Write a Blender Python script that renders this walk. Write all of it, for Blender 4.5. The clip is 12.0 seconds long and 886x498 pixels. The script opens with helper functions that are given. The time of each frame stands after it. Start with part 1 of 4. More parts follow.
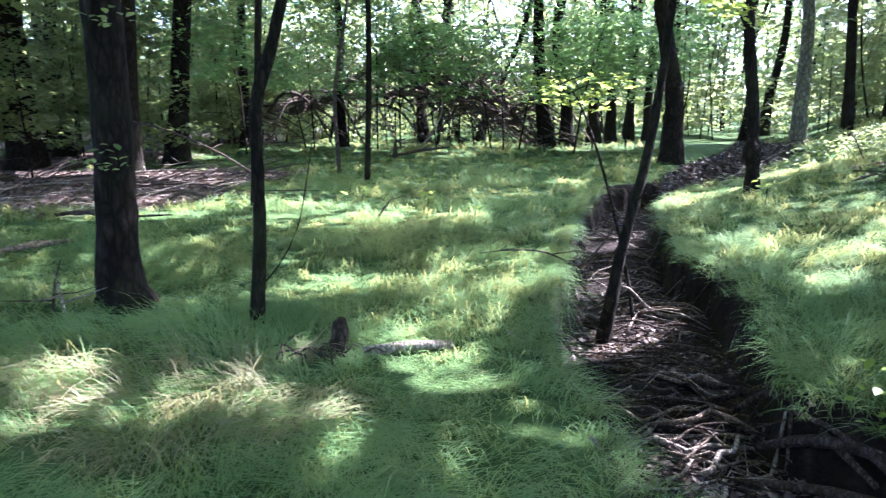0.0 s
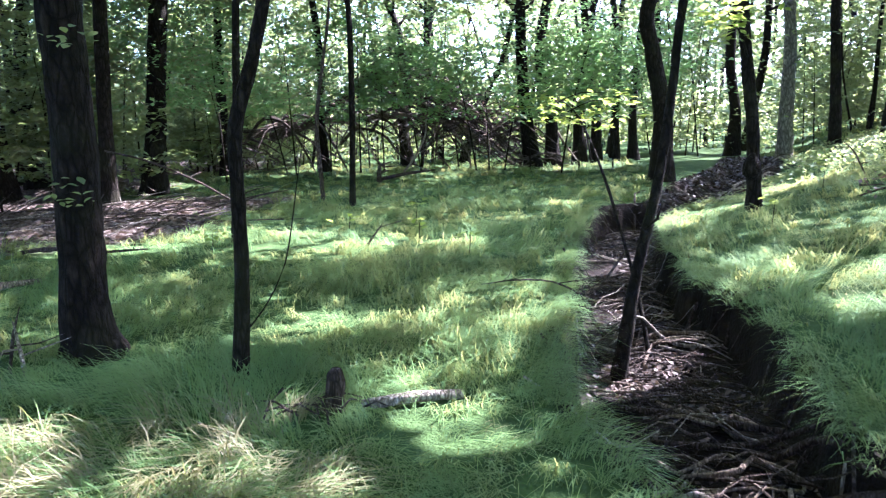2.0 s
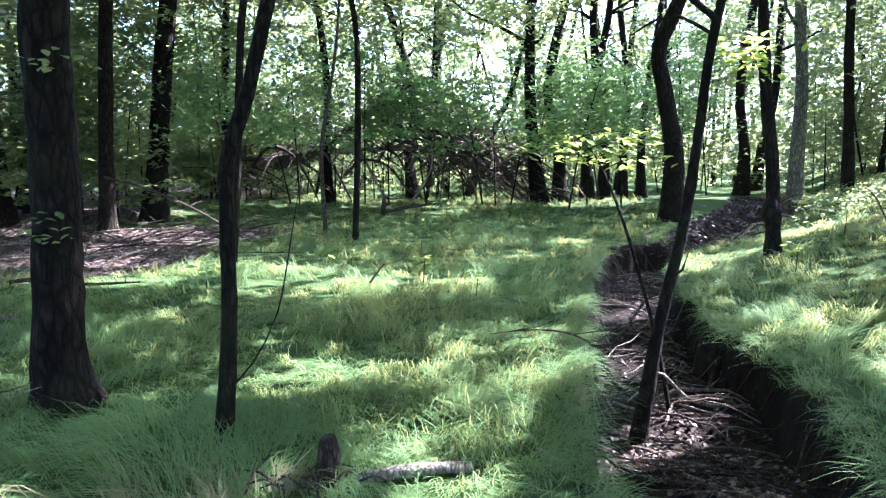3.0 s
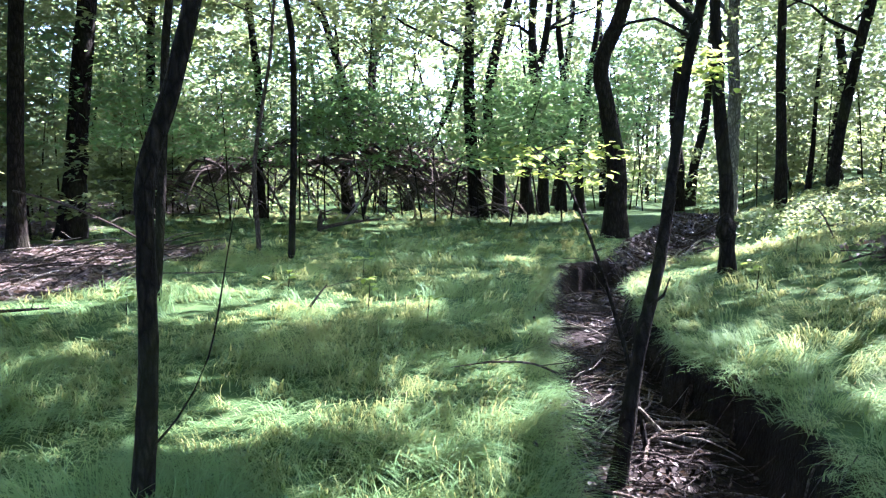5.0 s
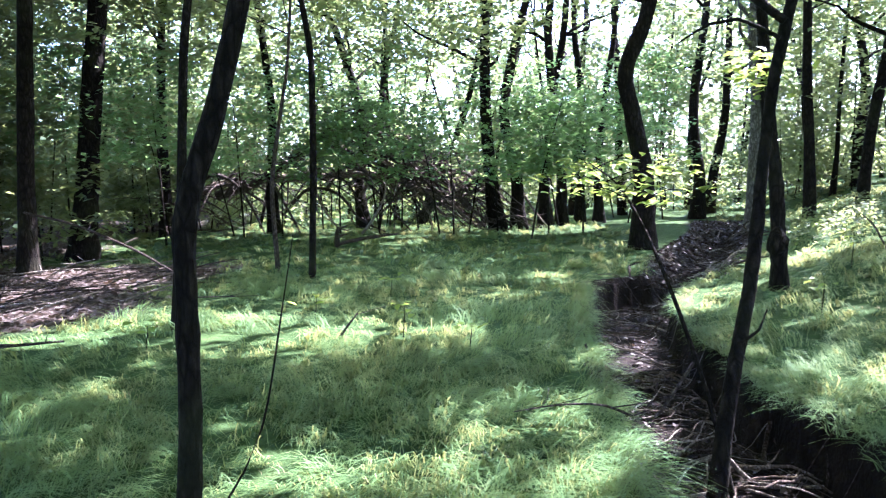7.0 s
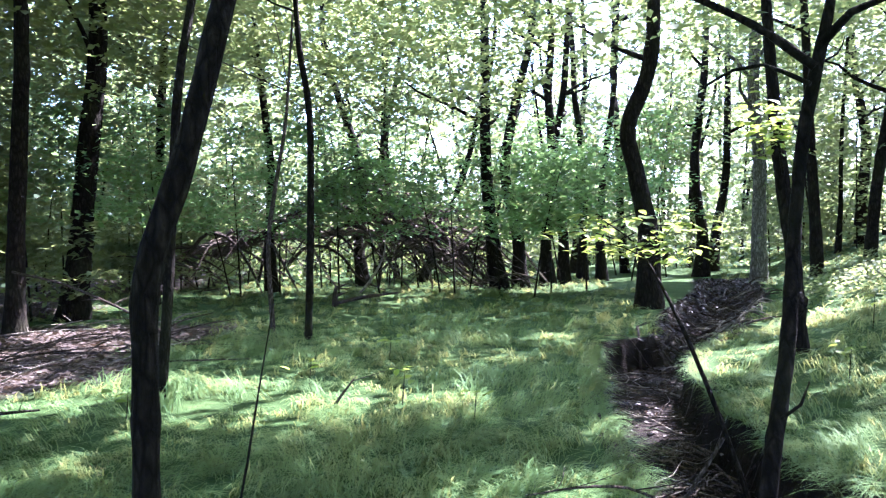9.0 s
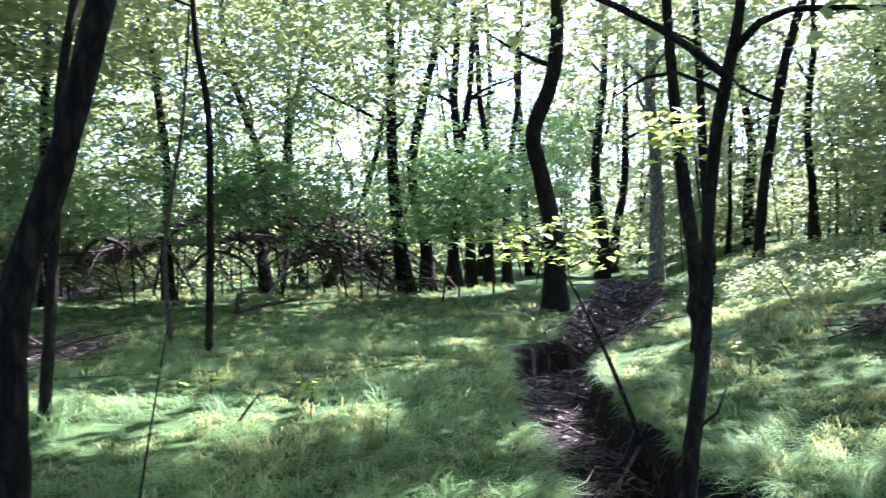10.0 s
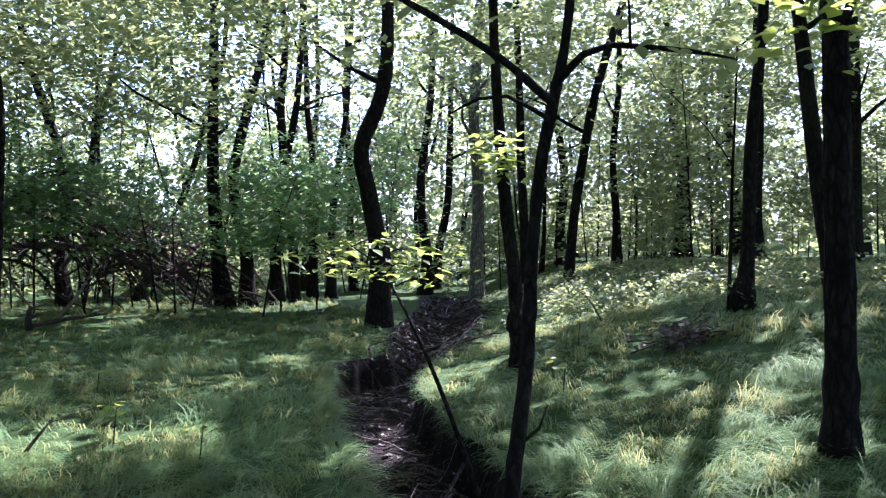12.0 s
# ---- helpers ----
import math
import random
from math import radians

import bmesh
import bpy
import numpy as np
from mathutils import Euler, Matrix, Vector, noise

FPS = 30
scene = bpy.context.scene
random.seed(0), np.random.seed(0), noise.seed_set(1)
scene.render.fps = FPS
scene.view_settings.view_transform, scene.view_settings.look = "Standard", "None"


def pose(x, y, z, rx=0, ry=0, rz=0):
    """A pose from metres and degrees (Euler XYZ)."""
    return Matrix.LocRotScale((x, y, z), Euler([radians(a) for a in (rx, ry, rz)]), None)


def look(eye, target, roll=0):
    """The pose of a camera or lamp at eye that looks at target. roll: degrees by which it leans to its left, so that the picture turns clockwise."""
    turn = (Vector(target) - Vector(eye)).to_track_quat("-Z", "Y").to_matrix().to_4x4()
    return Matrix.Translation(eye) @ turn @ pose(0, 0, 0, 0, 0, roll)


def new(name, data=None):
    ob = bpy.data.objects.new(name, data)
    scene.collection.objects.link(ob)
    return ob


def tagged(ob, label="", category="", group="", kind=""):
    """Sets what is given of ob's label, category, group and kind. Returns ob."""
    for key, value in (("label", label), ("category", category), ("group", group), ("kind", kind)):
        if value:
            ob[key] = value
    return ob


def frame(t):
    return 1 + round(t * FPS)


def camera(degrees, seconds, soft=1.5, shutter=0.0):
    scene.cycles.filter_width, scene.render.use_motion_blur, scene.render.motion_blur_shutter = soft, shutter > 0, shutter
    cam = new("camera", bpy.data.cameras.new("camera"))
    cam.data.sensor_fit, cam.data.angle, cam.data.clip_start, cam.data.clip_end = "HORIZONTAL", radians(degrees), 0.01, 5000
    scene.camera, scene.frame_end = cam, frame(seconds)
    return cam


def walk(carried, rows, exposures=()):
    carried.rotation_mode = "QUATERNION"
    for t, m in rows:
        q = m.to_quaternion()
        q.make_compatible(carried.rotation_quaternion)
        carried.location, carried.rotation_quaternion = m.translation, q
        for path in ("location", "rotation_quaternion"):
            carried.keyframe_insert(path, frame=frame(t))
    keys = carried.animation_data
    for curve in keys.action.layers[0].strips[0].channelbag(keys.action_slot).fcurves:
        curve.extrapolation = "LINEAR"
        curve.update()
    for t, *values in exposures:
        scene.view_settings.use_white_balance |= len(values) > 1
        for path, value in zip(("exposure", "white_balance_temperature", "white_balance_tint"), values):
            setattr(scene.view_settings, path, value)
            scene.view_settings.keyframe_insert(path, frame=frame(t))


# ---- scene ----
cam = camera(61.6, 12.0, soft=1.2, shutter=0.4)
PATH = [
    (0, (0.947, -0.384, 1.492), (0.686, 1.56, 1.103), -0.7),
    (0.5, (0.922, -0.296, 1.497), (0.781, 1.664, 1.123), -0.7),
    (1, (0.867, -0.207, 1.504), (0.765, 1.767, 1.204), -1.6),
    (1.5, (0.777, -0.07, 1.491), (0.644, 1.897, 1.155), -2.3),
    (2, (0.763, 0.093, 1.484), (0.547, 2.053, 1.151), -2.0),
    (2.5, (0.749, 0.318, 1.514), (0.51, 2.287, 1.258), -0.6),
    (4.5, (0.462, 0.918, 1.543), (0.338, 2.899, 1.299), -2.0),
    (5, (0.473, 1.083, 1.518), (0.429, 3.071, 1.305), -0.3),
    (5.5, (0.414, 1.18, 1.511), (0.338, 3.165, 1.278), 0.6),
    (6, (0.293, 1.347, 1.561), (0.232, 3.337, 1.371), -0.7),
    (6.5, (0.171, 1.499, 1.561), (0.137, 3.491, 1.392), -1.6),
    (7, (0.144, 1.602, 1.604), (0.08, 3.592, 1.415), -1.3),
    (7.5, (0.158, 1.714, 1.605), (0.037, 3.707, 1.505), -1.1),
    (9.5, (0.089, 2.095, 1.602), (0.112, 4.094, 1.568), -1.8),
    (10, (0.073, 2.193, 1.637), (0.266, 4.183, 1.604), -1.7),
    (10.5, (0.066, 2.228, 1.646), (0.433, 4.194, 1.628), -0.9),
    (11, (0.045, 2.252, 1.656), (0.523, 4.193, 1.634), -0.5),
    (11.5, (0.041, 2.291, 1.656), (0.64, 4.2, 1.646), 0.2),
    (12, (0.058, 2.296, 1.64), (0.712, 4.186, 1.64), -0.2),
]
walk(cam, [(t, look(eye, target, roll)) for t, eye, target, roll in PATH],
     [(0, 3.7, 4800, 35), (5, 3.55, 4800, 36), (7.5, 3.55, 4800, 37), (9.5, 3.5, 4800, 37), (10.5, 3.3, 4800, 40), (11.5, 3.2, 4800, 43), (12, 2.55, 4800, 44)])


# ---- light ----
SUN_BEARING, SUN_HEIGHT = radians(48), radians(50)      # clockwise from +y, and above the horizon
SUN = Vector((math.sin(SUN_BEARING) * math.cos(SUN_HEIGHT), math.cos(SUN_BEARING) * math.cos(SUN_HEIGHT), math.sin(SUN_HEIGHT)))
world = bpy.data.worlds.new("sky")
scene.world = world
world.use_nodes = True
sky = world.node_tree.nodes.new("ShaderNodeTexSky")
sky.sky_type, sky.sun_disc = "NISHITA", False
sky.sun_elevation, sky.sun_rotation = SUN_HEIGHT, SUN_BEARING
sky.dust_density, sky.air_density = 2.0, 1.0
world.node_tree.links.new(sky.outputs["Color"], world.node_tree.nodes["Background"].inputs["Color"])
world.node_tree.nodes["Background"].inputs["Strength"].default_value = 0.15
sun = new("sun", bpy.data.lights.new("sun", "SUN"))
sun.data.energy, sun.data.angle, sun.data.color = 5.0, radians(0.53), (1.0, 0.84, 0.60)
sun.matrix_world = look(SUN * 60, (0, 0, 0))

rng = np.random.default_rng(7)


# ---- materials ----
def material(name):
    m = bpy.data.materials.new(name)
    m.use_nodes = True
    nt = m.node_tree
    nt.nodes.clear()
    return m, nt


def node(nt, kind, inputs=None, **settings):
    n = nt.nodes.new("ShaderNode" + kind)
    if "feature" in settings:
        n.feature = settings["feature"]
    if "operation" in settings:
        n.operation = settings["operation"]
    if "blend_type" in settings:
        n.blend_type = settings["blend_type"]
    if "attribute_name" in settings:
        n.attribute_name = settings["attribute_name"]
    for key, value in (inputs or {}).items():
        socket = n.inputs[key]
        if isinstance(value, bpy.types.NodeSocket):
            nt.links.new(value, socket)
        else:
            socket.default_value = value
    return n


def ramp(nt, fac, stops):
    n = node(nt, "ValToRGB", {"Fac": fac})
    e = n.color_ramp.elements
    while len(e) < len(stops):
        e.new(0.5)
    for el, (at, c) in zip(e, stops):
        el.position, el.color = at, (*c, 1)
    return n.outputs["Color"]


def coords(nt, scale=(1, 1, 1)):
    g = node(nt, "NewGeometry")
    return node(nt, "Mapping", {"Vector": g.outputs["Position"], "Scale": scale}).outputs["Vector"], g


def mixed(nt, fac, a, b, blend="MIX"):
    return node(nt, "MixRGB", {"Fac": fac, "Color1": a, "Color2": b}, blend_type=blend).outputs["Color"]


def finish(nt, shader):
    node(nt, "OutputMaterial", {"Surface": shader})


def leafy(name, dark, light, old, through_tint, gloss=0.45, thin=0.45, patch=0.7, sheen=0.22):
    """Thin green blades and leaves: light passes through them."""
    m, nt = material(name)
    v, g = coords(nt)
    rand = g.outputs["Random Per Island"]
    big = node(nt, "TexNoise", {"Vector": v, "Scale": patch, "Detail": 3.0}).outputs["Fac"]
    c1 = ramp(nt, rand, [(0.0, dark), (0.6, light), (0.9, light), (1.0, old)])
    c2 = ramp(nt, big, [(0.32, tuple(0.75 * k for k in dark)), (0.68, tuple(1.15 * k for k in light))])
    col = mixed(nt, 0.38, c1, c2)
    p = node(nt, "BsdfPrincipled", {"Base Color": col, "Roughness": gloss, "Specular IOR Level": sheen})
    tcol = mixed(nt, 0.6, col, (*through_tint, 1))
    t = node(nt, "BsdfTranslucent", {"Color": tcol})
    finish(nt, node(nt, "MixShader", {"Fac": thin, 1: p.outputs[0], 2: t.outputs[0]}).outputs[0])
    return m


def bark(name, dark, light, moss=(0.05, 0.06, 0.025), moss_share=0.35, ridge=18.0):
    m, nt = material(name)
    v, g = coords(nt, (ridge, ridge, ridge * 0.3))
    w, _ = coords(nt)
    warp = node(nt, "TexNoise", {"Vector": w, "Scale": 9.0, "Detail": 3.0}).outputs["Color"]
    bent = node(nt, "MixRGB", {"Fac": 0.55, "Color1": v, "Color2": warp}, blend_type="ADD").outputs["Color"]
    rough = node(nt, "TexNoise", {"Vector": bent, "Scale": 1.0, "Detail": 6.0, "Roughness": 0.7}).outputs["Fac"]
    plates = node(nt, "TexVoronoi", {"Vector": bent, "Scale": 0.9}, feature="DISTANCE_TO_EDGE").outputs["Distance"]
    fine = node(nt, "TexNoise", {"Vector": w, "Scale": 60.0, "Detail": 4.0}).outputs["Fac"]
    large = node(nt, "TexNoise", {"Vector": w, "Scale": 1.6, "Detail": 3.0}).outputs["Fac"]
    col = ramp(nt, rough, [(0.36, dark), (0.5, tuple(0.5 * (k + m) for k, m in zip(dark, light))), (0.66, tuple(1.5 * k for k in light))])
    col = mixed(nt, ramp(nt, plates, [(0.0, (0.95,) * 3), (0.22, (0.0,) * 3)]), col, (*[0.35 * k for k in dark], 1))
    col = mixed(nt, ramp(nt, large, [(0.5, (0, 0, 0)), (0.72, (moss_share,) * 3)]), col, (*moss, 1))
    shade = node(nt, "ObjectInfo").outputs["Random"]
    col = mixed(nt, 0.2, col, ramp(nt, shade, [(0, dark), (1, light)]))
    h = node(nt, "Math", {0: rough, 1: plates}, operation="ADD").outputs[0]
    h = node(nt, "Math", {0: fine, 1: 0.25, 2: h}, operation="MULTIPLY_ADD").outputs[0]
    b = node(nt, "Bump", {"Strength": 1.0, "Distance": 0.035, "Height": h})
    p = node(nt, "BsdfPrincipled", {"Base Color": col, "Roughness": 0.9, "Specular IOR Level": 0.12, "Normal": b.outputs[0]})
    finish(nt, p.outputs[0])
    return m


def earth():
    """Grassy soil, stream mud and leaf litter on one sheet; the attributes wet and litter say where."""
    m, nt = material("woodland_soil")
    v, _ = coords(nt)
    n1 = node(nt, "TexNoise", {"Vector": v, "Scale": 3.0, "Detail": 8.0, "Roughness": 0.65}).outputs["Fac"]
    n2 = node(nt, "TexNoise", {"Vector": v, "Scale": 38.0, "Detail": 5.0}).outputs["Fac"]
    cell = node(nt, "TexVoronoi", {"Vector": v, "Scale": 16.0})
    soil = ramp(nt, n1, [(0.3, (0.03, 0.055, 0.018)), (0.6, (0.05, 0.09, 0.028)), (0.8, (0.09, 0.10, 0.04))])
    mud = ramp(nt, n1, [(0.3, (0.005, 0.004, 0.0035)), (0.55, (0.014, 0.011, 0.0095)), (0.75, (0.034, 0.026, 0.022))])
    leaf = ramp(nt, cell.outputs["Color"], [(0.2, (0.045, 0.037, 0.034)), (0.55, (0.11, 0.092, 0.084)), (0.85, (0.24, 0.21, 0.195))])
    leaf = mixed(nt, n2, leaf, (0.05, 0.04, 0.03, 1))
    wet = node(nt, "Attribute", attribute_name="wet").outputs["Fac"]
    lit = node(nt, "Attribute", attribute_name="litter").outputs["Fac"]
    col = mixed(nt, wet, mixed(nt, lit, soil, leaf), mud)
    h = node(nt, "Math", {0: n1, 1: 2.0, 2: n2}, operation="MULTIPLY_ADD").outputs[0]
    b = node(nt, "Bump", {"Strength": 0.9, "Distance": 0.03, "Height": h})
    rough = node(nt, "MapRange", {"Value": wet, "To Min": 0.95, "To Max": 0.85}).outputs[0]
    finish(nt, node(nt, "BsdfPrincipled", {"Base Color": col, "Roughness": rough, "Specular IOR Level": 0.08, "Normal": b.outputs[0]}).outputs[0])
    return m


SOIL = earth()
GRASS = leafy("grass_blades", (0.058, 0.132, 0.050), (0.142, 0.258, 0.100), (0.25, 0.33, 0.14), (0.58, 0.51, 0.16), gloss=0.6, thin=0.42, sheen=0.1)
DRY_GRASS = leafy("dry_grass", (0.13, 0.14, 0.07), (0.24, 0.23, 0.13), (0.36, 0.33, 0.22), (0.35, 0.32, 0.12), gloss=0.5, thin=0.35)
LEAF = leafy("tree_leaves", (0.036, 0.07, 0.042), (0.078, 0.13, 0.072), (0.16, 0.18, 0.10), (0.50, 0.57, 0.18), gloss=0.58, thin=0.55, patch=0.25)
MAPLE_LEAF = leafy("maple_leaves", (0.05, 0.12, 0.045), (0.10, 0.21, 0.075), (0.17, 0.26, 0.09), (0.42, 0.62, 0.2), gloss=0.45, thin=0.55, patch=0.3)
# Yellower, brighter copy of the leaf colour, with the sun on low sprays painted in.
SUNNY_LEAF = leafy("sunlit_leaves", (0.09, 0.16, 0.025), (0.15, 0.24, 0.04), (0.24, 0.27, 0.06), (0.46, 0.54, 0.09), gloss=0.4, thin=0.55)
WET_LEAF = leafy("wet_leaves", (0.016, 0.011, 0.009), (0.05, 0.038, 0.032), (0.14, 0.115, 0.10), (0.08, 0.05, 0.03), gloss=0.4, thin=0.06)
DEAD_LEAF = leafy("dead_leaves", (0.04, 0.031, 0.026), (0.115, 0.094, 0.084), (0.29, 0.25, 0.23), (0.2, 0.13, 0.07), gloss=0.6, thin=0.15)
# Near-black, since the shade of backlit trunks is put into the bark colour.
BARK = bark("backlit_bark", (0.006, 0.005, 0.0045), (0.025, 0.019, 0.016), moss_share=0.2)
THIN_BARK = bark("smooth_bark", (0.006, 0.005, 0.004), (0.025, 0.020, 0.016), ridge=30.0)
PALE_BARK = bark("pale_bark", (0.10, 0.095, 0.085), (0.27, 0.25, 0.23), moss_share=0.15)
DEAD_WOOD = bark("dead_wood", (0.035, 0.028, 0.024), (0.14, 0.115, 0.1), moss_share=0.2, ridge=40.0)
WET_WOOD = bark("wet_wood", (0.02, 0.015, 0.012), (0.11, 0.085, 0.075), moss_share=0.1, ridge=40.0)
WEATHERED = bark("weathered_wood", (0.12, 0.095, 0.075), (0.31, 0.25, 0.2), moss_share=0.1, ridge=40.0)
# Pale wood for bleached sticks, and for sunlight painted on the short log.
BLEACHED_SUNLIT = bark("bleached_sunlit_wood", (0.20, 0.17, 0.14), (0.46, 0.42, 0.37), moss_share=0.05, ridge=40.0)


# ---- building blocks ----
def mesh_of(name, verts, tris, mat, smooth=False):
    """A mesh from arrays of vertices and triangles."""
    verts, tris = np.asarray(verts, np.float32), np.asarray(tris, np.int32)
    me = bpy.data.meshes.new(name)
    me.vertices.add(len(verts))
    me.vertices.foreach_set("co", verts.ravel())
    me.loops.add(tris.size)
    me.loops.foreach_set("vertex_index", tris.ravel())
    me.polygons.add(len(tris))
    me.polygons.foreach_set("loop_start", np.arange(len(tris), dtype=np.int32) * tris.shape[1])
    if smooth:
        me.polygons.foreach_set("use_smooth", np.ones(len(tris), bool))
    me.update(calc_edges=True)
    me.materials.append(mat)
    return me


def part(name, verts, faces, mat, parent=None, label="", smooth=False):
    """Links one mesh object, under a thing or a part where one is given. Verts are in world metres."""
    verts = np.asarray(verts, float)
    if parent is not None:
        verts = verts - np.array(origin_of(parent))
    ob = new(name, mesh_of(name, verts, faces, mat, smooth))
    ob.parent = parent
    if label:
        ob["label"] = label
    return ob


def origin_of(ob):
    p = Vector((0, 0, 0))
    while ob is not None:
        p = p + ob.location
        ob = ob.parent
    return p


def thing(name, at, label, category, group="", kind=""):
    ob = new(name)
    ob.location = at
    ob.empty_display_size = 0.2
    return tagged(ob, label, category, group, kind)


def smooth_line(pts, step):
    """Catmull-Rom through rows of x, y, z, r, in steps of about that length."""
    p = np.array(pts, float)
    p = np.vstack([2 * p[0] - p[1], p, 2 * p[-1] - p[-2]])
    p[:, 3] = np.maximum(p[:, 3], 0.0015)
    out = []
    for a, b, c, d in zip(p[:-3], p[1:-2], p[2:-1], p[3:]):
        n = max(1, int(np.linalg.norm((c - b)[:3]) / step))
        for s in np.arange(n) / n:
            out.append(0.5 * (2 * b + (c - a) * s + (2 * a - 5 * b + 4 * c - d) * s * s + (3 * b - a - 3 * c + d) * s**3))
    out.append(p[-2])
    out = np.array(out)
    out[:, 3] = np.maximum(out[:, 3], 0.001)
    return out


def tube(pts, sides=8, step=0.2, rough=0.06, knots=0.0, seed=0):
    """A limb of round section along a line of x, y, z, r, uneven like wood, closed at both ends."""
    line = smooth_line(pts, step)
    q = np.random.default_rng(seed)
    n = len(line)
    d = np.gradient(line[:, :3], axis=0)
    d /= np.linalg.norm(d, axis=1)[:, None] + 1e-9
    side = np.where(np.abs(d[:, 2:3]) > 0.9, [[1.0, 0, 0]], [[0, 0, 1.0]])
    u = np.cross(d, side)
    u /= np.linalg.norm(u, axis=1)[:, None] + 1e-9
    v = np.cross(d, u)
    a = np.arange(sides) * 2 * np.pi / sides
    wob = 0.97 + 0.6 * rough * q.standard_normal((n, sides)) + 0.5 * rough * q.standard_normal((1, sides))
    swell = 1 + knots * np.clip(q.standard_normal(n) - 0.8, 0, 2)
    r = line[:, 3:4] * wob * swell[:, None]
    ring = line[:, None, :3] + r[..., None] * (np.cos(a)[None, :, None] * u[:, None] + np.sin(a)[None, :, None] * v[:, None])
    verts = np.vstack([ring.reshape(-1, 3), line[:1, :3], line[-1:, :3]])
    i = np.arange(n - 1)[:, None] * sides
    j, k = np.arange(sides)[None], (np.arange(sides)[None] + 1) % sides
    quads = np.stack([i + j, i + k, i + sides + k, i + sides + j], -1).reshape(-1, 4)
    tris = np.vstack([quads[:, [0, 1, 2]], quads[:, [0, 2, 3]]])
    j, k = j[0], k[0]
    low, top = np.full(sides, n * sides), np.full(sides, n * sides + 1)
    ends = np.vstack([np.stack([low, k, j], -1), np.stack([top, (n - 1) * sides + j, (n - 1) * sides + k], -1)])
    return verts, np.vstack([tris, ends])


def merged(pieces):
    vs, fs, n = [], [], 0
    for v, f in pieces:
        vs.append(v)
        fs.append(np.asarray(f) + n)
        n += len(v)
    return np.vstack(vs), np.vstack(fs)


def leaves(c, length, width, q, tilt=0.5, full=False, head=None):
    """Folded leaves at the places c, lying roughly level, each turned at random."""
    c = np.asarray(c, float)
    n = len(c)
    a = q.uniform(0, 2 * np.pi, n) if head is None else head
    d = np.stack([np.cos(a), np.sin(a), q.normal(-0.25, tilt, n)], -1)
    d /= np.linalg.norm(d, axis=1)[:, None]
    up = np.stack([q.normal(0, tilt, n), q.normal(0, tilt, n), np.ones(n)], -1)
    s = np.cross(d, up)
    s /= np.linalg.norm(s, axis=1)[:, None]
    up = np.cross(s, d)
    l = (length * q.uniform(0.65, 1.25, n))[:, None]
    w = (width * q.uniform(0.7, 1.2, n))[:, None]
    if not full:
        v = np.stack([c - d * l * 0.5, c + s * w * 0.5 + up * w * 0.14, c + d * l * 0.5, c - s * w * 0.5 + up * w * 0.14], 1)
        f = np.array([[0, 1, 2], [0, 2, 3]])
        k = 4
    else:
        v = np.stack([c - d * l * 0.5, c - d * l * 0.12 + s * w * 0.5 + up * w * 0.1, c + d * l * 0.2 + s * w * 0.4 + up * w * 0.05,
                      c + d * l * 0.5 - up * w * 0.15, c + d * l * 0.2 - s * w * 0.4 + up * w * 0.05,
                      c - d * l * 0.12 - s * w * 0.5 + up * w * 0.1, c + d * l * 0.05 - up * w * 0.04], 1)
        f = np.array([[0, 1, 6], [1, 2, 6], [2, 3, 6], [3, 4, 6], [4, 5, 6], [5, 0, 6]])
        k = 7
    return v.reshape(-1, 3), (f[None] + (np.arange(n) * k)[:, None, None]).reshape(-1, 3)


LEAF_MESHES = {}


def leaf_parts(parent, c, length, width, q, mat, tilt=0.25):
    """Single leaves that can be told apart, each an object on one shared mesh."""
    if mat.name not in LEAF_MESHES:
        one = np.array([[-0.5, 0, 0], [-0.22, 0.42, 0.05], [0.1, 0.5, 0.06], [0.34, 0.3, 0.0], [0.55, 0, -0.1], [0.34, -0.3, 0.0], [0.1, -0.5, 0.06], [-0.22, -0.42, 0.05], [0.05, 0, -0.03]])
        LEAF_MESHES[mat.name] = mesh_of("leaf", one, [[k, (k + 1) % 8, 8] for k in range(8)], mat)
    o = np.array(origin_of(parent))
    for p in np.asarray(c, float):
        ob = new("leaf", LEAF_MESHES[mat.name])
        ob.parent = parent
        l = length * q.uniform(0.65, 1.25)
        ob.matrix_basis = Matrix.LocRotScale(Vector(p - o), Euler((q.normal(0, tilt), q.normal(0.15, tilt), q.uniform(0, 2 * np.pi))), Vector((l, width * l / length, l)))


# ---- the lie of the land ----
def left_edge(y):
    return np.interp(y, [-12, -4, 0, 2.3, 3.4, 4.4, 5.5, 7, 8.5, 10.6, 12.9, 13.3, 16.4, 19, 22, 28, 40],
                     [6.5, 3.6, 2.0, 1.4, 1.12, 0.96, 1.07, 1.2, 1.3, 1.56, 2.0, 2.9, 3.8, 5.0, 6.2, 8.0, 11])


def right_edge(y):
    return np.interp(y, [-12, -4, 0, 2, 2.9, 3.05, 3.2, 3.35, 4.3, 5.2, 5.9, 6.4, 6.75, 7.1, 8.0, 8.5, 9.2, 10.5, 11.1, 11.7, 14.2, 16.2, 19, 22, 28, 40],
                     [8.2, 5.2, 3.9, 3.45, 3.3, 3.0, 2.58, 2.3, 2.4, 2.5, 2.54, 2.52, 2.34, 2.32, 2.42, 2.36, 2.45, 2.64, 2.78, 3.1, 4.6, 5.4, 6.9, 8.0, 10, 13.4])


def wave(x, y, s, k=0.0):
    """Cheap smooth unevenness between -1 and 1."""
    return (np.sin(x / s + 1.7 * np.sin(y / s * 0.8 + k) + k) + np.sin(y / s * 1.13 + 1.3 * np.sin(x / s * 0.7 + 2 * k) + 2.1 * k)) / 2


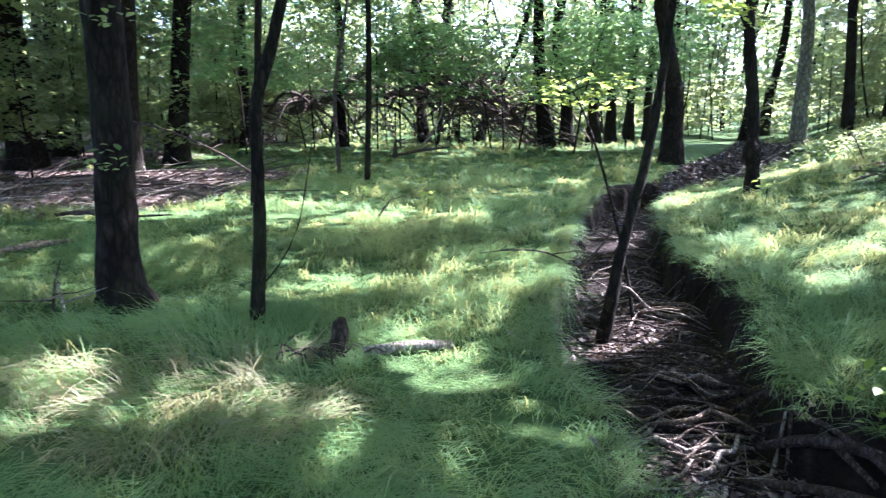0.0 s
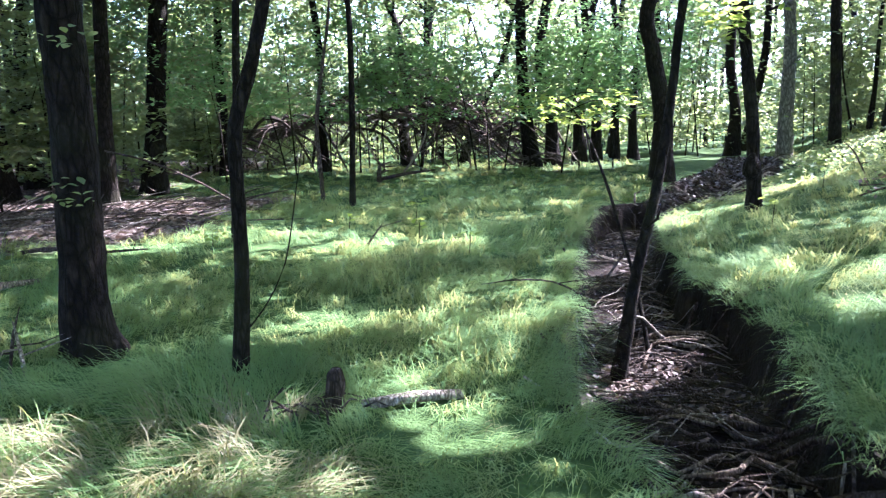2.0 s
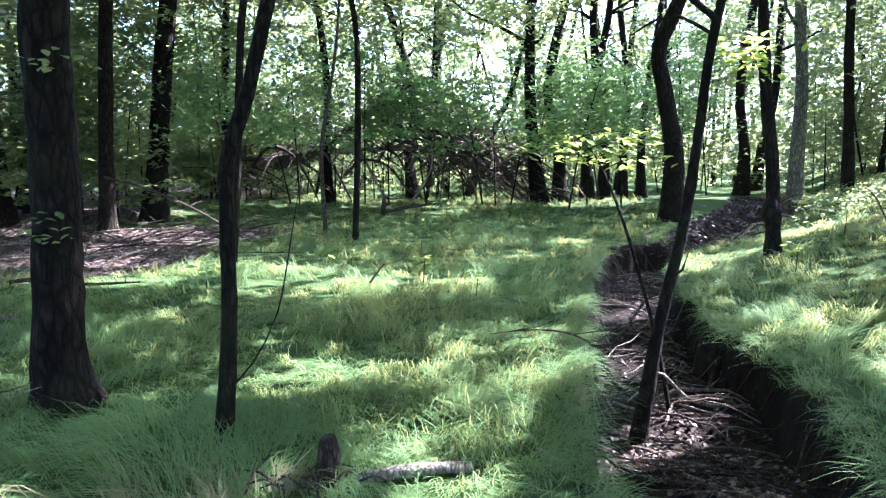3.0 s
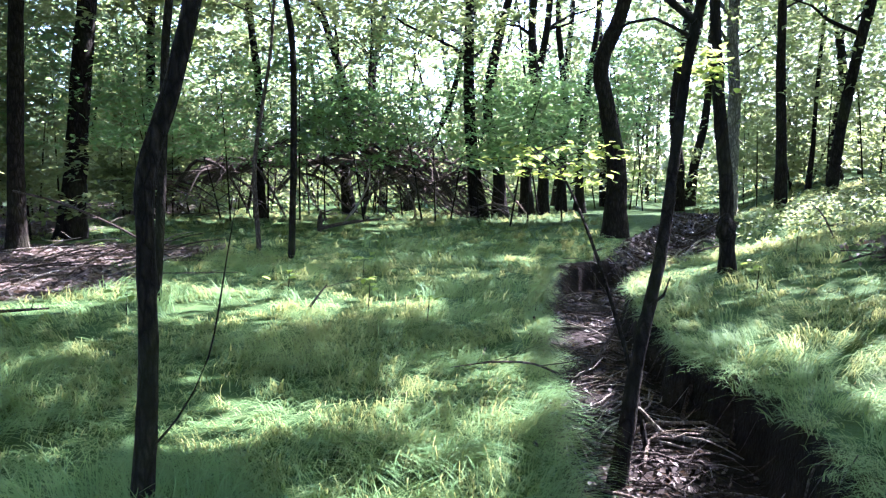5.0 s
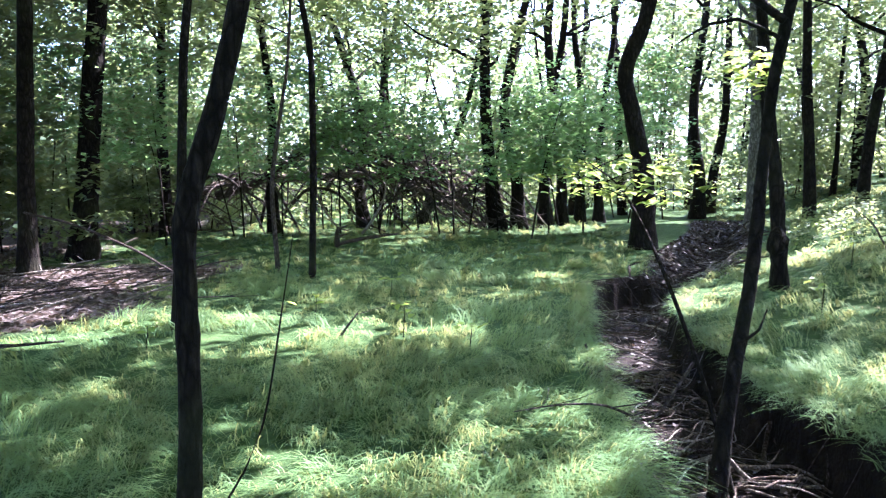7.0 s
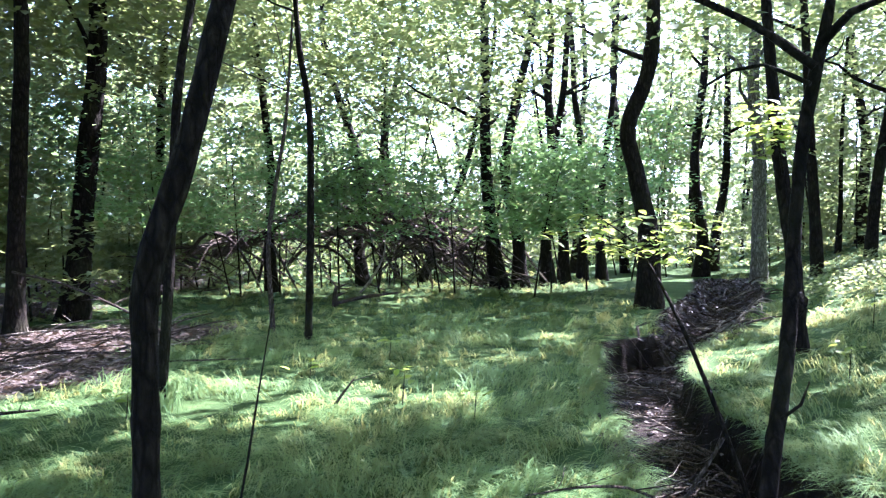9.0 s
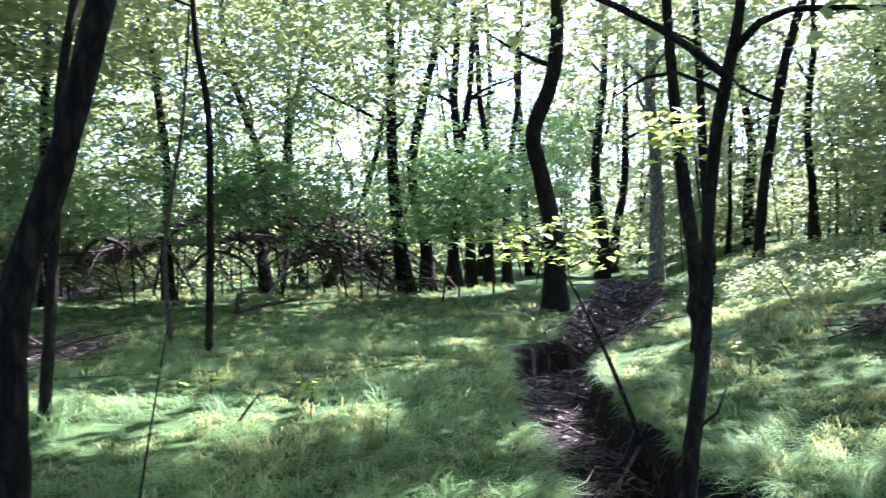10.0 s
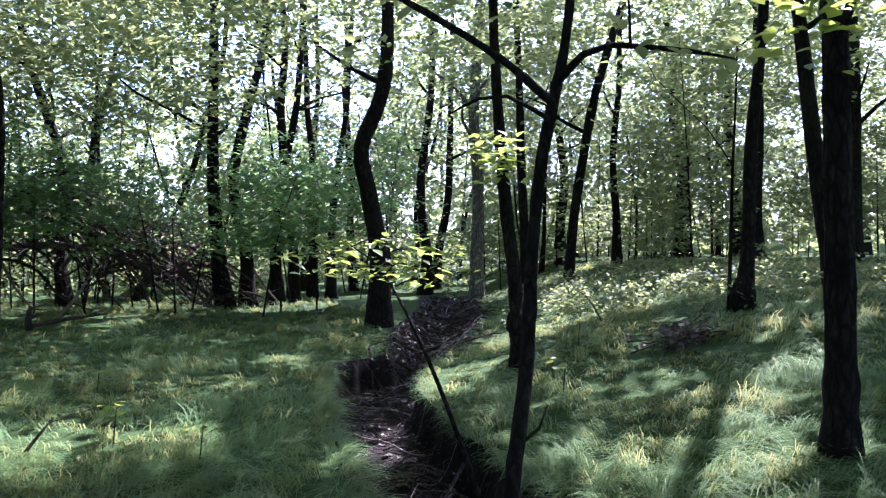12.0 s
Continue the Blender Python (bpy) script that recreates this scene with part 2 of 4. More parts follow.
def channel(x, y):
    """0 on the banks, 1 in the stream bed."""
    x = x + 0.07 * wave(x, y, 0.23, 1.0) * np.clip((13 - y) / 2, 0, 1)
    inside = np.minimum(x - left_edge(y), right_edge(y) - x)
    fade = np.clip((27 - y) / 6, 0, 1) * np.clip((y + 12) / 4, 0, 1)
    return np.clip((inside + 0.02) / (0.13 + 0.6 * np.clip((y - 12.5) / 3, 0, 1)), 0, 1) * fade


def bank(x, y):
    d = x - right_edge(y)
    raw = np.maximum(0, d - 0.4) * (0.08 + 0.011 * np.clip(y, 0, 24))
    return 1.3 * np.tanh(raw / 1.3) + 0.02 * wave(x, y, 0.5) + 0.03 * wave(x, y, 1.9, 0.6) * np.clip(np.hypot(x - 0.5, y) / 3, 0, 1)


def ground(x, y):
    x, y = np.asarray(x, float), np.asarray(y, float)
    c = channel(x, y)
    c = c * c * (3 - 2 * c)
    bed = -0.5 + (0.05 * wave(x, y, 0.35, 2.0) + 0.03 * wave(x, y, 0.13, 0.3)) * np.clip((14 - y) / 3, 0, 1)
    bed = bed + 0.05 * wave(x * 1.3 + y * 0.7, y * 1.1 - x * 0.6, 0.19, 0.9) * np.clip((y - 12) / 2, 0, 1)
    clods = 0.09 * c * (1 - c) * 4 * wave(x, y, 0.11, 1.3) * np.clip((12.5 - y) / 2, 0, 1)
    return bank(x, y) * (1 - c) + bed * c + clods


def litter(x, y):
    """Where brown leaves cover the ground instead of grass, 0 to 1."""
    edge = -4.2 + 0.5 * wave(x, y, 0.9) - 0.35 * np.maximum(0, 10.5 - y) * 2
    a = np.clip((edge - x) / 0.5, 0, 1) * np.clip((y - 8.6) / 1.0, 0, 1) * np.clip((17.0 - y) / 1.5, 0, 1)
    b = np.clip((-9.5 + wave(x, y, 1.7) - x) / 1.5, 0, 1) * np.clip((y - 6) / 2, 0, 1)
    return np.maximum(a, b)


def spaced(*stretches):
    return np.unique(np.round(np.concatenate([np.arange(a, b, s) for a, b, s in stretches]), 4))


xs = spaced((-420, -60, 40), (-60, -14, 3), (-14, -3, 0.4), (-3, 0.6, 0.2), (0.6, 4.2, 0.06), (4.2, 9, 0.08), (9, 16, 0.4), (16, 60, 3), (60, 421, 40))
ys = spaced((-420, -60, 40), (-60, -8, 2), (-8, 1, 0.3), (1, 24, 0.1), (24, 42, 0.5), (42, 90, 4), (90, 421, 40))
gx, gy = np.meshgrid(xs, ys)
gz = ground(gx, gy)
nx, ny = len(xs), len(ys)
i, j = np.meshgrid(np.arange(nx - 1), np.arange(ny - 1))
q0 = (j * nx + i).ravel()
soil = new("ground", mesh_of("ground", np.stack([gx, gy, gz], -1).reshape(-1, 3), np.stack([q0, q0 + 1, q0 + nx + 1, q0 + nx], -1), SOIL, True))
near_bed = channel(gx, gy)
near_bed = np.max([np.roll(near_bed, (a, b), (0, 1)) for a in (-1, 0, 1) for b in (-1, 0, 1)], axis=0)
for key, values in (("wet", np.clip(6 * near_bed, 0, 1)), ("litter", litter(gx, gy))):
    soil.data.attributes.new(key, "FLOAT", "POINT").data.foreach_set("value", values.ravel().astype(np.float32))
tagged(soil, "uneven woodland ground cut by a dry muddy stream bed", "ground", kind="structure")

# Gaps in the canopy through which the sun reaches the ground: x, y, radius.
GAPS_NEAR = [(-1.5, 2.95, 0.3), (-0.85, 3.1, 0.3), (-0.2, 2.7, 0.3), (-0.75, 5.55, 0.45), (-0.1, 5.4, 0.45), (0.34, 4.5, 0.33),
             (1.0, 5.4, 0.42), (0.8, 6.5, 0.4), (-3.4, 10.1, 0.75), (-2.4, 9.7, 0.6), (-1.3, 9.3, 0.65), (-0.2, 9.3, 0.4), (-4.1, 9.3, 0.55),
             (1.95, 5.8, 0.35), (3.0, 6.9, 0.5), (3.4, 6.3, 0.5), (3.9, 6.7, 0.55), (4.4, 7.4, 0.45), (5.4, 7.7, 0.4), (3.3, 5.6, 0.3),
             (0.45, 6.35, 0.6), (1.58, 8.04, 0.4), (1.87, 3.86, 0.35), (2.3, 2.8, 0.25), (0.2, 3.85, 0.46)]
GAPS_FAR = [(-9.0, 20.0, 0.9), (-13.0, 21.0, 1.0), (-7.0, 23.6, 1.0), (-5.0, 23.9, 1.1), (-2.6, 23.8, 1.0), (-0.6, 23.6, 0.9), (-1.8, 20.2, 0.7), (-0.8, 21.5, 0.7), (0.0, 22.6, 0.6), (2.7, 10.5, 0.4), (1.76, 7.6, 0.3), (2.2, 6.4, 0.25), (2.4, 10.2, 0.3), (-4.0, 25.5, 1.2), (-1.2, 22.8, 1.0), (5.7, 14.2, 0.9), (3.4, 11.2, 0.45), (4.9, 12.9, 0.45), (-7.1, 15.0, 0.9), (-9.8, 15.0, 0.9),
            (8.0, 13.3, 0.8), (8.8, 13.0, 0.7), (6.7, 13.4, 0.6), (1.4, 13.4, 0.35), (-5.5, 10.6, 0.5), (6.5, 9.0, 0.35), (7.5, 16.5, 0.9), (-5.6, 13.4, 0.7), (-6.6, 12.2, 0.5)]


def lit(p):
    """Whether a leaf at p would stand in the way of the sun to one of the gaps."""
    s = np.array(SUN)
    x, y = p[:, 0] - p[:, 2] * s[0] / s[2], p[:, 1] - p[:, 2] * s[1] / s[2]
    hit = np.zeros(len(p), bool)
    for a, b, r in GAPS_NEAR + GAPS_FAR:
        hit |= np.hypot(x - a, y - b) < 0.1 + r * (0.95 + 0.4 * wave(x, y, 0.22) + 0.3 * wave(x, y, 0.08, 0.7))
    hit |= (y > 22) & (wave(x, y, 1.1, 0.4) > 0.08) & (x > -9)
    hit &= ~((y > 12) & (channel(x, y) > 0))
    return hit & (np.random.default_rng(len(p)).uniform(0, 1, len(p)) > np.where((y < 7) & (x < 1.2), 0.12, 0.03))


# ---- trees ----
TALL = []


def grow(pts, height, q, r_top=0.05):
    """Carries a trunk on above its highest known point."""
    pts = [list(p) for p in pts]
    x, y, z, r = pts[-1]
    x0, y0, z0, _ = pts[-2]
    sx, sy = (x - x0) / max(z - z0, 0.3), (y - y0) / max(z - z0, 0.3)
    n = max(3, int((height - z) / 0.9))
    wx, wy = q.normal(0, 0.1, 2)
    for k in range(1, n + 1):
        t = k / n
        dz = (height - z) * t
        run = (1 - math.exp(-dz / 2.5)) * 2.5
        pts.append([x + sx * run + wx * math.sin(dz * 0.8), y + sy * run + wy * math.sin(dz * 0.7), z + dz, r + (min(r_top, r * 0.6) - r) * t])
    return pts


def tree(label, pts, height=12.0, mat=None, sides=10, limbs=4, seed=1, flare=1.5, group="woodland trees", step=0.25, name="tree", low=4.5, knots=0.06, crown_reach=1.0):
    """A tree as a thing: trunk, limbs and, later, a crown."""
    q = np.random.default_rng(seed)
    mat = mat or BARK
    x, y, z, r = pts[0]
    base = (x, y, float(ground(x, y)))
    ob = thing(name, base, label, "tree", group)
    line = [[x + (x - pts[1][0]) * 0.2, y, base[2] - 0.12, r * flare], [x, y, base[2] + 0.06, r * (0.45 + 0.55 * flare)], [*(np.array(pts[0][:3]) * 0.6 + np.array(pts[1][:3]) * 0.4), r]]
    if line[2][2] < base[2] + 0.12:
        line[2][2] = base[2] + 0.2
    line += [list(p) for p in pts[1:] if p[2] > line[2][2] + 0.08]
    full = grow(line, height, q)
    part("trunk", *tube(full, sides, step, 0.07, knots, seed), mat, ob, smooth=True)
    spine = smooth_line(full, 0.4)
    tips = []
    for k in range(limbs):
        z0 = q.uniform(low, height * 0.9)
        p = spine[np.argmin(np.abs(spine[:, 2] - z0))]
        a = q.uniform(0, 2 * np.pi)
        reach = q.uniform(1.2, 3.0) * crown_reach
        rr = min(p[3] * 0.5, 0.07)
        l = [[*p[:3], rr]]
        for t in (0.35, 0.7, 1.0):
            l.append([p[0] + math.cos(a) * reach * t + q.normal(0, 0.12), p[1] + math.sin(a) * reach * t + q.normal(0, 0.12), p[2] + reach * (0.6 * t) + q.normal(0, 0.1), rr * (1 - 0.75 * t)])
        part("limb", *tube(l, 5, 0.35, 0.06, 0, seed + k), mat, ob, smooth=True)
        tips.append(l[-1][:3])
    TALL.append((ob, np.array([spine[-1][0], spine[-1][1]]), height, tips))
    return ob


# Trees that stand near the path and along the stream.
oak = tree("thick tree with flared roots and creeper leaves, bark coloured as backlit", [(-2.2, 4.74, 0, 0.185), (-2.22, 4.73, 0.26, 0.168), (-2.21, 4.74, 0.61, 0.15), (-2.18, 4.76, 1.24, 0.142), (-2.17, 4.76, 2.23, 0.14)],
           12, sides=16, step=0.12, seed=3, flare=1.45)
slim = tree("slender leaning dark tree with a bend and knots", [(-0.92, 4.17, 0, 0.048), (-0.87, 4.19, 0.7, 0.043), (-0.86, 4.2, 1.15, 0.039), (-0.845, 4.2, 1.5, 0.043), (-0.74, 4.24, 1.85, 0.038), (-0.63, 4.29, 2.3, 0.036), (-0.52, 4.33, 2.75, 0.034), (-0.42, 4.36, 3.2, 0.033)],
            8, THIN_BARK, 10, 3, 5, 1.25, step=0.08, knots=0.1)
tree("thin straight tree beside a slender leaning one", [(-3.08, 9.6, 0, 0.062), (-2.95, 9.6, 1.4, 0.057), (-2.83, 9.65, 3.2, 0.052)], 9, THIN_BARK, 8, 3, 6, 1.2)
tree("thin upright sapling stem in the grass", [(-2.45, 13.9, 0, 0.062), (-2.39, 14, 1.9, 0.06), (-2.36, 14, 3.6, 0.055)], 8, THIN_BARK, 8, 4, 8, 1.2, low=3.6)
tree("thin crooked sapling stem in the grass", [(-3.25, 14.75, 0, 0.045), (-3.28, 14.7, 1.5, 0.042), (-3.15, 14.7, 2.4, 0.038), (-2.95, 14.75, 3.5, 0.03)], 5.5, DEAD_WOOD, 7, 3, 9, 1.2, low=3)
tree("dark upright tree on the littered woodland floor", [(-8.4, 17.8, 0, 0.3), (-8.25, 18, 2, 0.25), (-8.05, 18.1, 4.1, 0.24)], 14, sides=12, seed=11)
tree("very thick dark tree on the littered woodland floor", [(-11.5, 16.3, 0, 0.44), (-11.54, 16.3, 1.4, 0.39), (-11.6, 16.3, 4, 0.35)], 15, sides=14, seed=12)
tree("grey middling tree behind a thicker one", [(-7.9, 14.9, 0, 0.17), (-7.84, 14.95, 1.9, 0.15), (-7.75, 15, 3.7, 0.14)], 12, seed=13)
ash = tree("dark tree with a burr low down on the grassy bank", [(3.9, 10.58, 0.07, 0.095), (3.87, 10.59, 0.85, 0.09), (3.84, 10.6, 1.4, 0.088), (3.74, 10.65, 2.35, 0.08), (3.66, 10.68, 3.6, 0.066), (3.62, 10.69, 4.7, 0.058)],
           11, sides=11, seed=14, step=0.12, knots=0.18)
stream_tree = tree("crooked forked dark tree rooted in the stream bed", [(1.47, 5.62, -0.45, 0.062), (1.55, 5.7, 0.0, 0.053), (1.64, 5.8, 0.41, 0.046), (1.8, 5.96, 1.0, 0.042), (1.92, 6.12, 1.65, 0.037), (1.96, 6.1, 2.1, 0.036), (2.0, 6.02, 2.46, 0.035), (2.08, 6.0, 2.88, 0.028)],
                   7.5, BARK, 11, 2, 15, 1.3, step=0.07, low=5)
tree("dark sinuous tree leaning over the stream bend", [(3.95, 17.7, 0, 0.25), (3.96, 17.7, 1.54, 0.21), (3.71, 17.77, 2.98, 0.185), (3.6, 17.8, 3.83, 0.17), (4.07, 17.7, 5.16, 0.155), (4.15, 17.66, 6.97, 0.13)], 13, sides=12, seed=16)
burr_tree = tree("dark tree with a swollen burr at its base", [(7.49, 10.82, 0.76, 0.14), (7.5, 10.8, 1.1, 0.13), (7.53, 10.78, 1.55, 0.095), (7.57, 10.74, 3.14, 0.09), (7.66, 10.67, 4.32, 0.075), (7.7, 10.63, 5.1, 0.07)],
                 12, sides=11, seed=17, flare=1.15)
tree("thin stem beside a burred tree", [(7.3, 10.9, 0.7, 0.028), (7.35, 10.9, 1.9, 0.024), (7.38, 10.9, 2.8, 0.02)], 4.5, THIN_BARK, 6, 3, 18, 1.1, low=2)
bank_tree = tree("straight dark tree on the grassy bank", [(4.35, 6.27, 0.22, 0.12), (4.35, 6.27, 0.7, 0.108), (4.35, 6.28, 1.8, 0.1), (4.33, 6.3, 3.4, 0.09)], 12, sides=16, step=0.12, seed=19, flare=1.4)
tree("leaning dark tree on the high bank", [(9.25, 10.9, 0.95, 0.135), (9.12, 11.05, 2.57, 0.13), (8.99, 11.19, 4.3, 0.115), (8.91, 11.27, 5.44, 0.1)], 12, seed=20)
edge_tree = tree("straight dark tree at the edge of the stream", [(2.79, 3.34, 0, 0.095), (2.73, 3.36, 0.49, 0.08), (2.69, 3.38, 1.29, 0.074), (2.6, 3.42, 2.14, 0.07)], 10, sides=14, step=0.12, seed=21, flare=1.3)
tree("pale-barked straight tree on the high bank", [(9.04, 24.9, 0.6, 0.22), (9.09, 24.9, 3.7, 0.19), (8.96, 24.9, 6.1, 0.18), (9.18, 24.8, 9.8, 0.16)], 15, PALE_BARK, seed=22)
tree("dark upright tree on the high bank", [(9.3, 21.7, 0.72, 0.15), (9.23, 21.7, 2.6, 0.135), (9.15, 21.7, 4, 0.125)], 13, seed=23)
tree("dark tree leaning out on the high bank", [(10.39, 21.2, 1.0, 0.15), (10.6, 21.1, 3.1, 0.14), (11.02, 20.86, 5.8, 0.135), (11.5, 20.6, 7.7, 0.115)], 13, seed=24)
for k, (x, y, r, lean, h) in enumerate([(1.1, 23.9, 0.26, -0.09, 14), (1.75, 24.2, 0.23, -0.02, 13), (2.65, 25.1, 0.23, -0.03, 14), (3.25, 26, 0.19, -0.02, 13), (3.9, 26.3, 0.18, 0.01, 13),
                                        (4.6, 26.6, 0.18, -0.02, 14), (4.5, 32, 0.21, 0.04, 15), (8.4, 28.4, 0.26, 0.03, 15), (9.8, 34.5, 0.13, 0.03, 12), (9.7, 31.2, 0.24, 0.1, 14),
                                        (9.2, 35.9, 0.1, -0.02, 11), (13.5, 23.6, 0.17, 0, 13), (14.6, 29.5, 0.28, 0, 16), (12.7, 27.5, 0.1, 0.02, 13), (19, 27.5, 0.36, 0, 17), (20, 25.5, 0.27, 0, 16),
                                        (14, 40, 0.14, 0.12, 12), (17.3, 40.8, 0.25, 0.08, 15), (-1.4, 27.5, 0.16, 0.35, 11), (-3.3, 26.5, 0.22, -0.05, 13), (-5.8, 24.5, 0.2, -0.02, 13), (-9, 24, 0.22, 0.03, 14),
                                        (16, 20, 0.22, 0.04, 14), (-13, 20, 0.28, 0, 14), (-14.5, 13, 0.3, 0.02, 14), (-10.2, 11.2, 0.22, 0.02, 13)]):
    q = np.random.default_rng(100 + k)
    z = float(ground(x, y))
    tree("slender dark woodland tree with a leafy crown" if r < 0.2 else "stout dark woodland tree with a leafy crown",
         [(x, y, z, r), (x + lean * 1.5 + q.normal(0, 0.05), y, z + 1.6, r * 0.76), (x + lean * 4 + q.normal(0, 0.16), y, z + 3.6, r * 0.66), (x + lean * 6 + q.normal(0, 0.3), y + q.normal(0, 0.2), z + 6.0, r * 0.56)], h, sides=9, limbs=5, seed=200 + k, step=0.4)
# The wood beyond and around.
places = []
q = np.random.default_rng(31)
while len(places) < 95:
    x, y = q.uniform(-42, 46), q.uniform(-22, 62)
    near = (-13 < x < 17 and -3 < y < 29) or (abs(x) < 7 and -8 < y < 5) or abs(x - (left_edge(y) + right_edge(y)) / 2) < 1.6
    if near or any((x - a) ** 2 + (y - b) ** 2 < 5.0 for a, b in places):
        continue
    places.append((x, y))
for k, (x, y) in enumerate(places):
    z, r, lean = float(ground(x, y)), q.uniform(0.08, 0.22), q.normal(0, 0.06)
    tree("dark tree deep in the wood", [(x, y, z, r), (x + lean * 2, y, z + 2, r * 0.9), (x + lean * 5 + q.normal(0, 0.25), y, z + 5, r * 0.78), (x + lean * 7 + q.normal(0, 0.4), y, z + 8, r * 0.6)], q.uniform(11, 17), sides=7, limbs=3, seed=400 + k, step=0.8, group="trees of the far wood")


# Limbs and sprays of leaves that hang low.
def spray(parent, line, mat, count, length, width, seed, spread=0.35, name="limb", wood=None):
    q = np.random.default_rng(seed)
    limb = part(name, *tube(line, 6, 0.1, 0.08, 0.1, seed), wood or BARK, parent, smooth=True)
    if count:
        p = smooth_line(line, 0.05)
        p = p[int(len(p) * 0.35):]
        c = p[q.integers(0, len(p), count), :3] + np.stack([q.normal(0, spread, count), q.normal(0, spread, count), q.normal(0, spread * 0.45, count)], -1)
        leaf_parts(limb, c, length, width, q, mat)
    return limb


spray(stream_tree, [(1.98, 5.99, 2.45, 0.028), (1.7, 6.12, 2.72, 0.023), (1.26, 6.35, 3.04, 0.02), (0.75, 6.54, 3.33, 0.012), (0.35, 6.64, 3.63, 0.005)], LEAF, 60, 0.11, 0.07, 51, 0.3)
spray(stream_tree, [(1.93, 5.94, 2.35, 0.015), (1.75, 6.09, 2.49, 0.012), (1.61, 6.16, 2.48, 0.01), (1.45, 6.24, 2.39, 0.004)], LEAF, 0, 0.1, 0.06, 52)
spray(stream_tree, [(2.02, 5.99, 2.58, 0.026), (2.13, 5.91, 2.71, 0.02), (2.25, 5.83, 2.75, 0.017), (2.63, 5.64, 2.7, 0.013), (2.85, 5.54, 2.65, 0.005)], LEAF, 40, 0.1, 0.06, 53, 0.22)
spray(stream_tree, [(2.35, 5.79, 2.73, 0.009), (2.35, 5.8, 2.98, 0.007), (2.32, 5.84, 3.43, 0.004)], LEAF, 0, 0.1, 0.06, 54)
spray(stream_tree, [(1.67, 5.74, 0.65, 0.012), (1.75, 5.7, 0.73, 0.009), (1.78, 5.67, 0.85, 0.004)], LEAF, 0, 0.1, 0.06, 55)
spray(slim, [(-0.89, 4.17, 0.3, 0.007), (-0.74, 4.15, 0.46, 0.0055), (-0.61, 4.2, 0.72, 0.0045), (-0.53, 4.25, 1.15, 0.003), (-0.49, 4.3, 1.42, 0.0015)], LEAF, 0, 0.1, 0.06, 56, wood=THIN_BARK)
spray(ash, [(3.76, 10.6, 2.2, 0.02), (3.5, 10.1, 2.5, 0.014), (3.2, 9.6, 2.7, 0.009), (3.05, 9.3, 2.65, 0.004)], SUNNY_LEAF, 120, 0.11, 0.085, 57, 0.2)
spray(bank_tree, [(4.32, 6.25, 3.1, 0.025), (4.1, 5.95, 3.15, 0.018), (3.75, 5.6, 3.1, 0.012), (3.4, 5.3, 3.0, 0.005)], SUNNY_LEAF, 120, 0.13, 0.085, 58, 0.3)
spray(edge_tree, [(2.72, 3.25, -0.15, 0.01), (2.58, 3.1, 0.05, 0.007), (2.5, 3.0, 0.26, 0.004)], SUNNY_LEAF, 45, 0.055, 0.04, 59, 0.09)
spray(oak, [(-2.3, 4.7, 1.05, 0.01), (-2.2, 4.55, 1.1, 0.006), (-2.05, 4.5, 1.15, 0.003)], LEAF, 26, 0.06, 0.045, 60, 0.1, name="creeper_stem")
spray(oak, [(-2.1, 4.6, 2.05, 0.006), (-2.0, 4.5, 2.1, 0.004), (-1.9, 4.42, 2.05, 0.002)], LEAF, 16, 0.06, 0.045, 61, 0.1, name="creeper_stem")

# Burrs on two of the trunks.
part("burr", *tube([(7.44, 10.76, 0.62, 0.05), (7.43, 10.76, 0.78, 0.16), (7.42, 10.75, 0.98, 0.18), (7.45, 10.76, 1.18, 0.12), (7.5, 10.78, 1.3, 0.03)], 12, 0.06, 0.16, 0.1, 84), BARK, burr_tree, smooth=True)
part("burr", *tube([(3.84, 10.54, 0.55, 0.03), (3.83, 10.53, 0.66, 0.1), (3.83, 10.52, 0.8, 0.12), (3.84, 10.54, 0.95, 0.04)], 12, 0.05, 0.16, 0.1, 85), BARK, ash, smooth=True)

# A leafy sapling that leans out of the stream bed.
sap = thing("sapling", (1.78, 6.05, -0.5), "leaning thin sapling with yellow-green leaves in the stream bed", "sapling")
part("stem", *tube([(1.78, 6.05, -0.55, 0.022), (1.72, 6.2, -0.1, 0.018), (1.62, 6.4, 0.4, 0.016), (1.45, 6.75, 1.05, 0.013), (1.28, 7.1, 1.5, 0.008), (1.1, 7.4, 1.7, 0.004)], 7, 0.08, 0.06, 0.1, 62), THIN_BARK, sap, smooth=True)
for k in range(9):
    a = k * 2.4
    p = np.array([1.34 - 0.03 * k, 6.95 + 0.05 * k, 1.4 + 0.03 * k])
    e = p + np.array([math.cos(a) * 0.5, math.sin(a) * 0.5, 0.08])
    twig = part("twig", *tube([(*p, 0.005), (*(p * 0.5 + e * 0.5 + [0, 0, 0.05]), 0.004), (*e, 0.002)], 5, 0.1, 0.05, 0, 63 + k), THIN_BARK, sap)
    qq = np.random.default_rng(70 + k)
    c = p + (e - p) * qq.uniform(0.1, 1.25, 22)[:, None] + qq.normal(0, 0.09, (22, 3)) * [1, 1, 0.35]
    leaf_parts(twig, c, 0.088, 0.052, qq, SUNNY_LEAF, 0.2)


